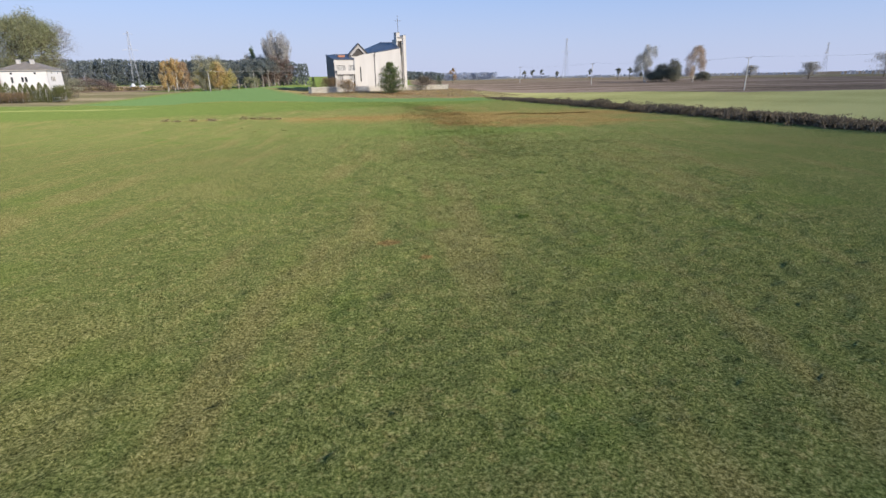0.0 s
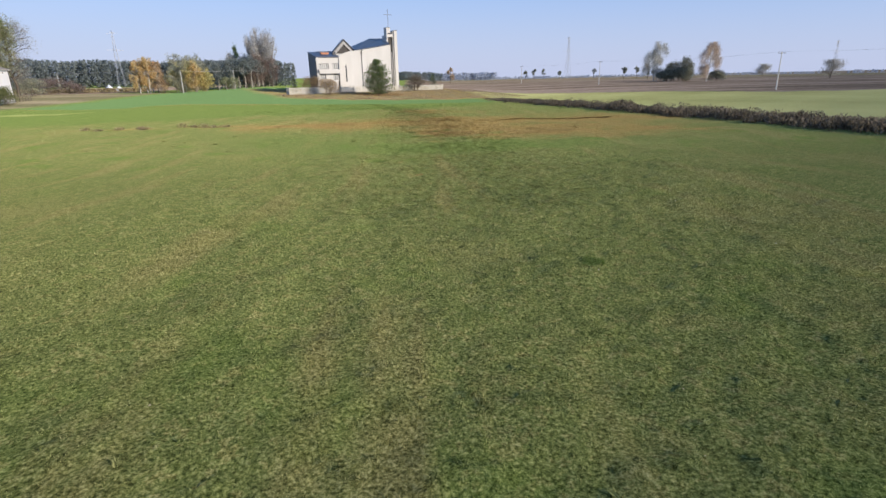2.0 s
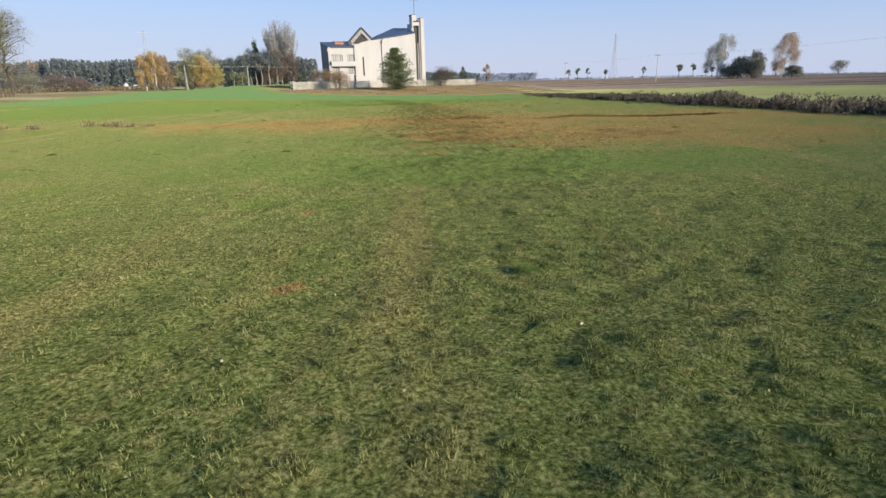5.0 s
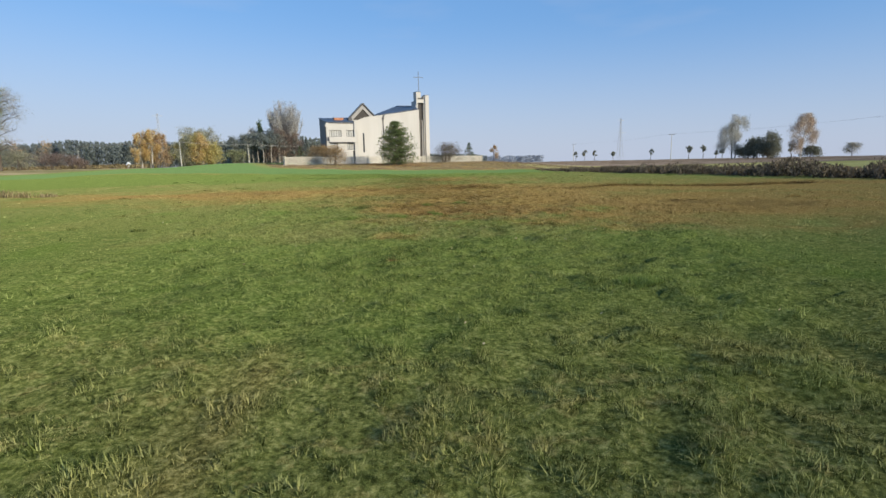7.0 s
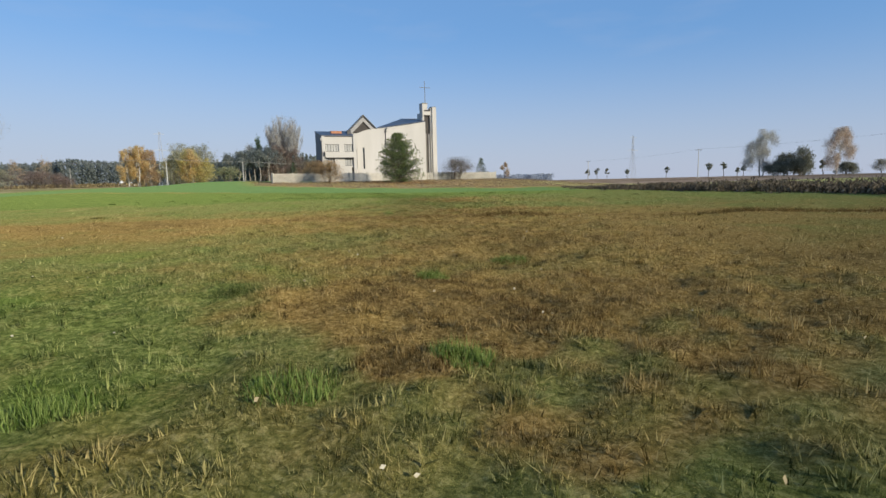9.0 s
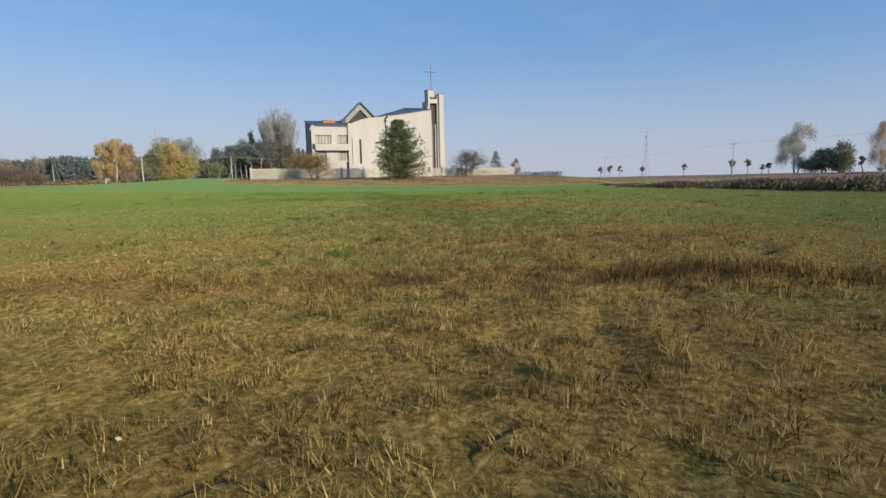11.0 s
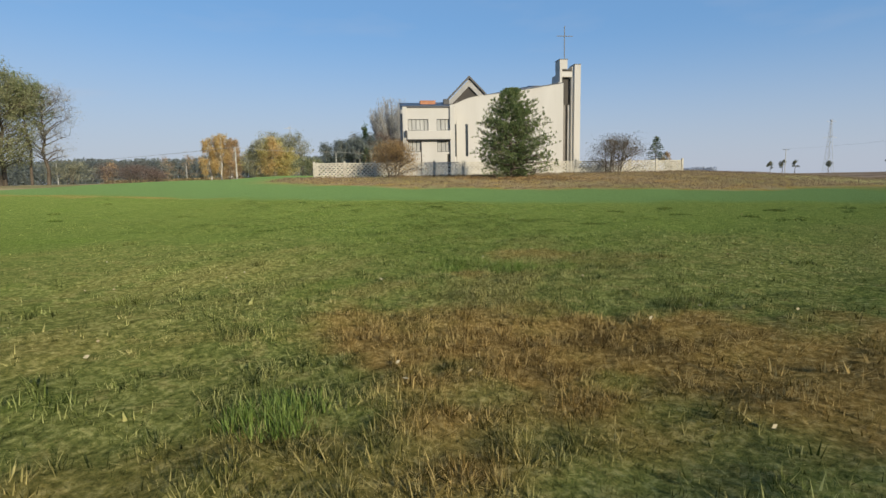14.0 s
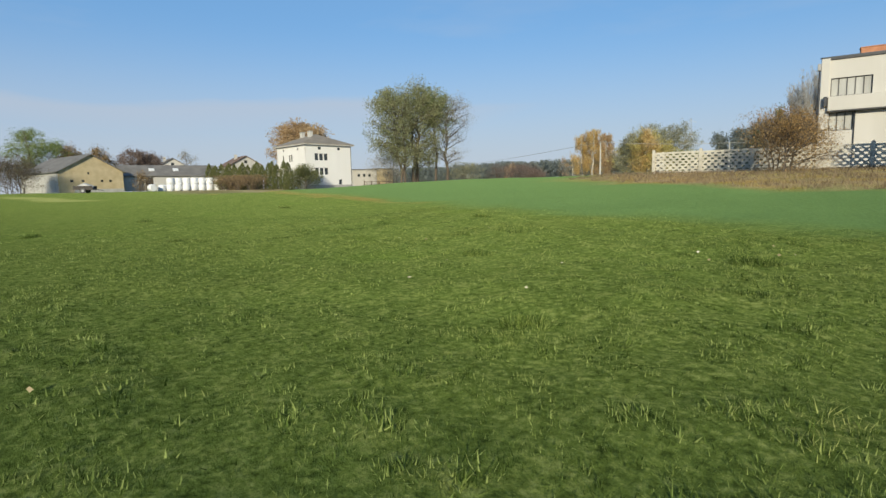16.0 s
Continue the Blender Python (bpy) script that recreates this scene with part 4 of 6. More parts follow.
def build_house():
    gx, gy = -89.1, 138.7
    hs = thing("white_house", Matrix.Translation((gx, gy, 1.15)) @ pose(0, 0, 0, 0, 0, 101.5), "white plastered three storey house with hipped grey roof", "house")
    # local x runs along the front from its near corner, local y to the back
    W, D, E = 9.0, 10.2, 7.42
    holes = []
    for z0 in (2.35, 4.75):
        for x0 in (1.7, 2.6, 3.5):
            holes.append((x0, x0 + 0.72, z0, z0 + 1.15))
    holes += [(2.4, 3.0, 6.55, 7.0), (6.2, 6.8, 6.55, 7.0), (6.3, 6.95, 0.65, 1.5)]
    part("front_wall", wall_holes(bmesh.new(), 0, W, -0.5, lambda u: E, 0, 0.3, holes), M_HOUSE, hs)
    for h in holes:
        glazed(hs, h[0], h[1], h[2], h[3], 0.1, 1, M_GLASS, 0.05)
    side = [(4.5, 5.05, 4.7, 5.85), (5.25, 5.8, 4.7, 5.85), (7.5, 8.0, 4.5, 5.85), (4.5, 5.05, 2.3, 3.4), (5.25, 5.8, 2.3, 3.4), (2.4, 2.9, 6.5, 6.95), (7.4, 7.9, 6.5, 6.95)]
    turned = thing("side_frame", pose(0, 0, 0), "", "")
    wl = part("side_wall", wall_holes(bmesh.new(), 0, D, -0.5, lambda u: E, 0, 0.3, side), M_HOUSE, hs)
    wl.matrix_basis = pose(0.0, 0.003, 0, 0, 0, 90) @ Matrix.Diagonal((1, -1, 1, 1))
    for h in side:
        w = glazed(wl, h[0], h[1], h[2], h[3], 0.1, 1, M_GLASS, 0.05)
    bpy.data.objects.remove(turned)
    part("back_wall", boxes((0, W, D - 0.3, D, -0.5, E)), M_HOUSE, hs)
    part("far_side_wall", boxes((W - 0.3, W, 0.31, D - 0.31, -0.5, E)), M_HOUSE, hs)
    o, r = 0.45, 2.0
    e = [(-o, -o, E), (W + o, -o, E), (W + o, D + o, E), (-o, D + o, E)]
    ra, rb = (W / 2, W / 2 - 0.4, E + r), (W / 2, D - W / 2 + 0.4, E + r)
    bm = bmesh.new()
    for tri in ((e[0], e[1], ra), (e[1], e[2], rb), (e[1], rb, ra), (e[2], e[3], rb), (e[3], e[0], ra), (e[3], ra, rb)):
        slab(bm, tri, (0, 0, 0.14))
    part("roof", bm, M_TANROOF, hs, "grey brown hipped sheet roof")
    part("eaves", boxes((-o, W + o, -o, D + o, E - 0.12, E - 0.003)), M_PLASTER, hs)
    for cx, cy in ((3.0, 3.4), (3.2, 6.4)):
        c = part("chimney", boxes((cx, cx + 0.55, cy, cy + 0.9, E + 0.9, E + 2.5)), M_SOILED, hs, "pale plastered chimney")
        part("chimney_cap", boxes((cx - 0.07, cx + 0.62, cy - 0.07, cy + 0.97, E + 2.502, E + 2.62)), M_PLASTER_GREY, c)
    bm = bmesh.new()
    tube(bm, [(W - 0.1, -0.08, 0), (W - 0.1, -0.08, E - 0.15)], [0.05, 0.05])
    part("downpipe", bm, M_METAL, hs)
    part("plinth", boxes((-0.04, W + 0.04, -0.05, -0.003, -0.5, 0.6)), M_PLASTER_GREY, hs)


def build_barn():
    # a yellow gabled barn; its gable looks to the meadow
    b = thing("barn", Matrix.Translation((-112, 103.6, 1.35)) @ pose(0, 0, 0, 0, 0, 112), "yellow brick barn with grey fibre cement gabled roof", "barn")
    W, D, E, R = 10.2, 18.0, 3.6, 2.9
    top = lambda u: E + R * (1 - abs(u - W / 2) / (W / 2))
    holes = [(u, u + 0.5, 1.75, 2.15) for u in (1.7, 3.4, 6.4, 7.8)] + [(4.4, 4.75, 3.1, 3.5)]
    part("gable_wall", wall_holes(bmesh.new(), 0, W, -0.5, top, 0, 0.35, holes, (W / 2,)), M_YELLOWBRICK, b, "yellow brick gable")
    for h in holes:
        part("window", boxes((h[0], h[1], 0.15, 0.2, h[2], h[3])), M_GLASS, b)
    part("foundation", boxes((2.2, W + 0.02, -0.06, -0.003, -0.5, 0.55)), M_SOILED, b, "rough stone foundation")
    part("side_wall", boxes((0, 0.35, 0.352, D, -0.5, E)), M_SOILED, b)
    part("side_wall", boxes((W - 0.35, W, 0.352, D, -0.5, E)), M_SOILED, b)
    part("back_wall", wall_holes(bmesh.new(), 0, W, -0.5, top, D, D + 0.3, [], (W / 2,)), M_SOILED, b)
    bm = bmesh.new()
    gable_roof(bm, 0, W, 0, D, E, R)
    part("roof", bm, M_OLDROOF, b, "grey fibre cement roof")
    part("door", boxes((-0.06, -0.003, 1.6, 3.4, -0.4, 2.4)), M_SOILED, b, "pale boarded door")


def build_shed():
    b = thing("long_shed", Matrix.Translation((-120, 112.6, 1.9)) @ pose(0, 0, 0, 0, 0, 90), "long low whitewashed cowshed with grey roof", "shed")
    L, D, E, R = 17.0, 7.0, 2.5, 2.0
    holes = [(4.2, 5.6, -0.5, 2.1), (9.7, 10.3, 1.0, 1.7), (12.0, 12.8, 0.8, 1.9), (13.6, 14.2, 1.0, 1.7)]
    part("front_wall", wall_holes(bmesh.new(), 0, L, -0.5, lambda u: E, 0, 0.3, holes), M_SOILED, b)
    for h in holes:
        part("window", boxes((h[0], h[1], 0.2, 0.25, h[2], h[3])), M_DARK, b, "dark opening")
    part("back_wall", boxes((0, L, D - 0.3, D, -0.5, E)), M_SOILED, b)
    for x in (0, L - 0.3):
        part("end_wall", slab(bmesh.new(), [(x, 0.31, -0.5), (x, D - 0.31, -0.5), (x, D - 0.31, E), (x, D / 2, E + R - 0.15), (x, 0.31, E)], (0.3, 0, 0)), M_SOILED, b)
    bm = bmesh.new()
    for y0, s in ((-0.4, 1), (D + 0.4, -1)):
        slab(bm, [(-0.4, y0, E - 0.2), (L + 0.4, y0, E - 0.2), (L + 0.4, D / 2, E + R), (-0.4, D / 2, E + R)], (0, 0, 0.12))
    part("roof", bm, M_OLDROOF, b, "grey corrugated roof")
    for x in (5.0, 9.3):
        part("skylight", slab(bmesh.new(), [(x, 1.2, E + 0.86), (x + 1.0, 1.2, E + 0.86), (x + 1.0, 2.1, E + 1.37), (x, 2.1, E + 1.37)], (0, 0, 0.1)), M_WRAP, b)


def build_yellow_block():
    b = thing("flat_roofed_building", Matrix.Translation((-128, 163.4, 2.1)) @ pose(0, 0, 0, 0, 0, 92), "low cream flat roofed outbuilding with small windows", "outbuilding")
    hl = [(1.2 + k * 1.5, 1.9 + k * 1.5, 1.9, 2.6) for k in range(3)]
    part("front_wall", wall_holes(bmesh.new(), 0, 6.6, -0.4, lambda u: 3.6, 0, 0.3, hl), M_PLASTER, b)
    for h in hl:
        part("window", boxes((h[0], h[1], 0.12, 0.16, h[2], h[3])), M_GLASS, b)
    part("end_wall", boxes((6.602, 11.6, 0.4, 0.7, -0.4, 3.9)), M_YELLOWBRICK, b, "yellow plastered end")
    part("side_wall", boxes((0, 0.3, 0.302, 8, -0.4, 3.6)), M_PLASTER, b)
    part("side_wall", boxes((11.3, 11.6, 0.702, 8, -0.4, 3.9)), M_YELLOWBRICK, b)
    part("flat_roof", boxes((-0.25, 6.85, -0.25, 8.2, 3.61, 3.8)), M_OLDROOF, b)
    part("flat_roof", boxes((6.602, 11.9, 0.2, 8.2, 3.91, 4.08)), M_OLDROOF, b)


def build_far_house(x, y, turn, w, d, e, r, walls, roof, label):
    b = thing("far_house", Matrix.Translation((x, y, H(x, y))) @ pose(0, 0, 0, 0, 0, turn), label, "house")
    top = lambda u: e + r * (1 - abs(u - w / 2) / (w / 2))
    hl = [(w * 0.2, w * 0.2 + 0.9, e * 0.55, e * 0.55 + 1.1), (w * 0.6, w * 0.6 + 0.9, e * 0.55, e * 0.55 + 1.1), (w * 0.45, w * 0.45 + 0.8, e + 0.4, e + 1.2)]
    part("gable_wall", wall_holes(bmesh.new(), 0, w, -0.5, top, 0, 0.3, hl, (w / 2,)), walls, b)
    for h in hl:
        part("window", boxes((h[0], h[1], 0.1, 0.15, h[2], h[3])), M_GLASS, b)
    part("side_wall", boxes((0, 0.3, 0.302, d, -0.5, e)), walls, b)
    part("side_wall", boxes((w - 0.3, w, 0.302, d, -0.5, e)), walls, b)
    part("back_wall", wall_holes(bmesh.new(), 0, w, -0.5, top, d, d + 0.3, [], (w / 2,)), walls, b)
    bm = bmesh.new()
    gable_roof(bm, 0, w, 0, d, e, r, 0.5)
    part("roof", bm, roof, b)
    part("chimney", boxes((w * 0.3, w * 0.3 + 0.7, d * 0.4, d * 0.4 + 0.7, e + r * 0.4, e + r + 0.6)), M_SOILED, b)


build_house()
build_barn()
build_shed()
build_yellow_block()
build_far_house(-150, 138.3, 95, 8.0, 10, 6.6, 2.3, M_SOILED, M_RED, "distant cream house with a reddish pitched roof")
build_far_house(-168, 122.5, 95, 8.0, 9, 6.8, 2.4, M_PLASTER, M_OLDROOF, "distant white house with a grey pitched roof")


def build_bales():
    bm = bmesh.new()
    segs, rad, lng = 20, 0.62, 1.15
    prof = [(0, 0.0), (rad * 0.85, 0.0), (rad, 0.12), (rad * 1.02, lng / 2), (rad, lng - 0.12), (rad * 0.85, lng), (0, lng)]
    rings = []
    for r, z in prof[1:-1]:
        rings.append([bm.verts.new((r * math.cos(k * math.tau / segs) * (1 + 0.02 * math.sin(3 * k)), r * math.sin(k * math.tau / segs), z)) for k in range(segs)])
    for p, q in zip(rings, rings[1:]):
        for k in range(segs):
            bm.faces.new((p[k], p[(k + 1) % segs], q[(k + 1) % segs], q[k]))
    bm.faces.new(rings[0][::-1])
    bm.faces.new(rings[-1])
    for f in bm.faces:
        f.smooth = len(f.verts) == 4
    one = part("silage_bale", bm, M_WRAP)
    tagged(one, "white plastic wrapped round silage bale in a stack", "silage bale", "silage bales by the farm")
    spots = []
    for k in range(11):
        y = 118.4 + k * 1.27
        spots += [(-105 + random.uniform(-0.2, 0.2), y, 0), (-106.4 + random.uniform(-0.2, 0.2), y + 0.4, 0)]
        if k not in (0,):
            spots.append((-105.4 + random.uniform(-0.25, 0.25), y + 0.1, 1))
    first = True
    for x, y, lev in spots:
        z = H(x, y) - 0.03 + lev * 1.13
        m = Matrix.Translation((x, y, z)) @ pose(0, 0, 0, 0, 0, random.uniform(0, 360))
        if first:
            one.matrix_basis = m
            first = False
        else:
            copy_thing(one, m)
    lone = copy_thing(one, Matrix.Translation((-104, 116.6, H(-104, 116.6) + 0.6)) @ pose(0, 0, 0, 0, 90, 20))


build_bales()


def build_cart():
    c = thing("farm_trailer", Matrix.Translation((-97, 107.6, H(-97, 107.6))) @ pose(0, 0, 0, 0, 0, 70), "small rusty farm trailer with a pale load", "trailer")
    part("bed", boxes((-1.3, 1.3, -0.75, 0.75, 0.55, 0.7)), M_METAL, c, "", 0.02)
    part("side_board", boxes((-1.3, 1.3, -0.78, -0.752, 0.5, 1.1)), M_DARK, c)
    part("side_board", boxes((-1.3, 1.3, 0.752, 0.78, 0.5, 1.1)), M_DARK, c)
    bm = bmesh.new()
    bmesh.ops.create_icosphere(bm, subdivisions=3, radius=1.0)
    for v in bm.verts:
        v.co = Vector((v.co.x * 1.1 * (1 + 0.12 * math.sin(5 * v.co.y)), v.co.y * 0.65, 1.0 + v.co.z * 0.45 * (1 + 0.2 * math.cos(4 * v.co.x))))
    part("load", bm, M_SOILED, c, "pale sheeted load")
    bm = bmesh.new()
    tube(bm, [(1.3, 0, 0.6), (2.5, 0, 0.35)], [0.05, 0.04])
    part("drawbar", bm, M_METAL, c)
    for sy in (-0.95, 0.8):
        bm = bmesh.new()
        tube(bm, [(0, sy, 0.38), (0, sy + 0.16, 0.38)], [0.38, 0.38], 20)
        w = part("wheel", bm, M_METAL, c)
        bm = bmesh.new()
        tube(bm, [(0, sy - 0.02, 0.38), (0, sy + 0.18, 0.38)], [0.18, 0.18], 14)
        part("rim", bm, M_STEEL, w)


build_cart()


def build_wagon():
    """A flat wagon with stakes, left at the edge of the yard."""
    c = thing("flat_wagon", Matrix.Translation((-92.5, 92.0, H(-92.5, 92.0))) @ pose(0, 0, 0, 0, 0, 84), "flat grey farm wagon standing at the yard edge", "wagon")
    for k in range(6):
        part("plank", boxes((-2.6, 2.6, -0.9 + k * 0.3, -0.62 + k * 0.3, 0.62, 0.67)), M_SOILED, c)
    for sy in (-0.6, 0.5):
        part("beam", boxes((-2.5, 2.5, sy, sy + 0.1, 0.46, 0.615)), M_DARK, c)
    for sx in (-2.5, -0.8, 0.9, 2.4):
        part("stake", boxes((sx, sx + 0.08, -0.98, -0.905, 0.5, 1.05)), M_DARK, c)
    for sx in (-1.8, 1.8):
        for sy in (-0.95, 0.78):
            bm = bmesh.new()
            tube(bm, [(sx, sy, 0.33), (sx, sy + 0.16, 0.33)], [0.33, 0.33], 18)
            w = part("wheel", bm, M_METAL, c)
            bm = bmesh.new()
            tube(bm, [(sx, sy - 0.015, 0.33), (sx, sy + 0.175, 0.33)], [0.16, 0.16], 12)
            part("rim", bm, M_STEEL, w)


build_wagon()


def build_yard_rail():
    """A low wooden rail fence beside the white house."""
    x0, y0, x1, y1 = -91.6, 150.2, -93.4, 157.0
    turn = math.degrees(math.atan2(y1 - y0, x1 - x0))
    c = thing("rail_fence", Matrix.Translation((x0, y0, H(x0, y0))) @ pose(0, 0, 0, 0, 0, turn), "low brown wooden rail fence beside the white house", "fence")
    L = math.hypot(x1 - x0, y1 - y0)
    for k in range(5):
        part("post", boxes((L * k / 4 - 0.06, L * k / 4 + 0.06, -0.06, 0.06, -0.3, 1.15)), M_BARK, c)
    for z in (0.45, 0.85):
        part("rail", boxes((-0.1, L + 0.1, -0.11, -0.063, z, z + 0.12)), M_BARK, c)


build_yard_rail()


def build_covered_heap(x, y, length, tall, turn, seed):
    """A low heap under white sheeting, peaked and sagging between its supports."""
    rng = np.random.default_rng(seed)
    bm = bmesh.new()
    rows = []
    for i in range(15):
        u = i / 14
        crest = tall * math.sin(math.pi * min(max(u, 0.03), 0.97)) ** 0.55 * (1 + 0.18 * math.sin(9 * u + seed))
        row = []
        for j in range(9):
            v = j / 8
            z = crest * math.sin(math.pi * v) ** 0.7 + 0.05 * rng.normal() * (0 < j < 8)
            row.append(bm.verts.new(((u - 0.5) * length, (v - 0.5) * 2.6, max(z, 0) - 0.05)))
        rows.append(row)
    for a, b in zip(rows, rows[1:]):
        for j in range(8):
            bm.faces.new((a[j], b[j], b[j + 1], a[j + 1]))
    ob = part("covered_heap", bm, M_WRAP)
    ob.matrix_basis = Matrix.Translation((x, y, H(x, y))) @ pose(0, 0, 0, 0, 0, turn)
    return tagged(ob, "low heap under white sheeting beyond the field", "covered heap", "sheeted heaps")


build_covered_heap(-127.5, 260.5, 4.6, 2.2, -30, 3)
build_covered_heap(-122.3, 257.5, 5.4, 1.7, -28, 8)


# ---- poles, wires and pylons ----
def build_pole(x, y, tall, arm=True, label="slim grey concrete utility pole"):
    p = thing("utility_pole", Matrix.Translation((x, y, H(x, y))), label, "utility pole", "utility poles")
    bm = bmesh.new()
    tube(bm, [(0, 0, -0.6), (0, 0, tall)], [0.15, 0.09], 8)
    part("shaft", bm, M_WOODPOLE, p)
    if arm:
        part("crossarm", boxes((-0.9, 0.9, -0.05, 0.05, tall - 0.25, tall - 0.13)), M_METAL, p)
        for dx in (-0.8, 0.0, 0.8):
            bm = bmesh.new()
            tube(bm, [(dx, 0, tall - 0.13), (dx, 0, tall + 0.12)], [0.05, 0.03], 7)
            part("insulator", bm, M_PLASTER, p)
    return p


def build_wire(a, b, sag, r=0.010):
    bm = bmesh.new()
    a, b = Vector(a), Vector(b)
    pts = [a.lerp(b, t) - Vector((0, 0, 4 * sag * t * (1 - t))) for t in np.linspace(0, 1, 13)]
    tube(bm, pts, [r] * 13, 4)
    return tagged(part("power_line", bm, M_PLASTER_GREY), "thin sagging overhead power line", "power line", "overhead wires")


poles_r = [(101.5, 50.0, 8.2), (86.0, 134.0, 8.1), (73.0, 215.7, 8.3), (60.5, 297.0, 8.3)]
poles_l = [(-167.0, 226.0, 7.2), (-66.4, 184.1, 6.4), (-59.3, 212.0, 6.0), (-47.0, 250.0, 6.6)]
for px_, py_, pt_ in poles_r:
    build_pole(px_, py_, pt_)
for px_, py_, pt_ in poles_l:
    build_pole(px_, py_, pt_, False, "slim pale concrete utility pole at the field edge")
build_pole(-149.7, 263.4, 7.8, False, "short pale post alone before the far forest")
for row, offs in ((poles_r, (-0.8, 0.0, 0.8)), (poles_l, (0.0,))):
    for (x0_, y0_, t0_), (x1_, y1_, t1_) in zip(row, row[1:]):
        for o_ in offs:
            build_wire((x0_ + o_, y0_, H(x0_, y0_) + t0_ + 0.1), (x1_ + o_, y1_, H(x1_, y1_) + t1_ + 0.1), 0.7 if len(offs) == 3 else 0.3, 0.006 if len(offs) == 3 else 0.045)


def build_pylon(x, y, tall, turn):
    p = thing("lattice_pylon", Matrix.Translation((x, y, H(x, y))) @ pose(0, 0, 0, 0, 0, turn), "tall grey steel lattice transmission pylon", "pylon", "transmission pylons")
    wid = lambda f: 1.9 * (1 - f) ** 1.4 + 0.38
    bm = bmesh.new()
    lv = [0, 0.16, 0.3, 0.42, 0.53, 0.63, 0.72, 0.8, 0.87, 0.94, 1.0]
    cs = ((-1, -1), (1, -1), (1, 1), (-1, 1))
    P = lambda f, c: Vector((c[0] * wid(f), c[1] * wid(f), f * tall))
    for c in cs:
        tube(bm, [P(f, c) for f in lv], [0.085] * len(lv), 4)
    for f, g in zip(lv, lv[1:]):
        for k in range(4):
            a, b = cs[k], cs[(k + 1) % 4]
            tube(bm, [P(f, a), P(g, b)], [0.035, 0.035], 3)
            tube(bm, [P(f, b), P(g, a)], [0.035, 0.035], 3)
    part("lattice_mast", bm, M_PYLON, p)
    for f, w in ((0.66, 5.2), (0.95, 3.4)):
        bm = bmesh.new()
        for s in (-1, 1):
            tube(bm, [(0, 0, f * tall + 0.9), (s * w, 0, f * tall)], [0.1, 0.07], 4)
            tube(bm, [(0, 0, f * tall), (s * w, 0, f * tall)], [0.1, 0.07], 4)
        part("crossarm", bm, M_PYLON, p)


build_pylon(-196, 410, 36.5, 35)
build_pylon(144.4, 502, 35.0, 20)
build_pylon(426, 544, 31.0, 20)


# ---- trees and shrubs ----
def unit(rng, n):
    v = rng.normal(size=(n, 3))
    return v / np.linalg.norm(v, axis=1, keepdims=True)


def leaf_mesh(name, centres, size, rng, aspect=0.6, lean=None, droop=0.0):
    """A quad for each centre, turned at random; lean: long axes follow these ways."""
    n = len(centres)
    a = unit(rng, n)
    if lean is not None:
        a = a * 0.45 + lean
    a[:, 2] -= droop
    a /= np.linalg.norm(a, axis=1, keepdims=True)
    b = np.cross(a, unit(rng, n))
    b /= np.linalg.norm(b, axis=1, keepdims=True) + 1e-9
    s = (size * rng.uniform(0.55, 1.35, n))[:, None]
    a, b = a * s / 2, b * s * aspect / 2
    v = np.stack([centres - a, centres + b * 0.9 - a * 0.1, centres + a, centres - b * 0.9 - a * 0.1], 1).reshape(-1, 3)
    return mesh_np(name, v, np.arange(4 * n).reshape(-1, 4))


FORMS = {
    "round": lambda f: np.sqrt(np.clip(1 - (2 * f - 0.85) ** 2 / 1.35, 0, 1)),
    "tall": lambda f: np.clip(0.45 + 0.9 * f - 1.15 * f ** 3, 0.05, 1),
    "cone": lambda f: np.clip(1.02 - f, 0.03, 1) ** 0.85,
    "fan": lambda f: np.clip(0.35 + 1.0 * f - 0.95 * f ** 4, 0.1, 1),
    "egg": lambda f: np.clip(np.sin(np.pi * np.clip(0.18 + 0.8 * f, 0, 1)) ** 0.7, 0.08, 1),
    "shrub": lambda f: np.sqrt(np.clip(1 - f * f, 0, 1)),
}


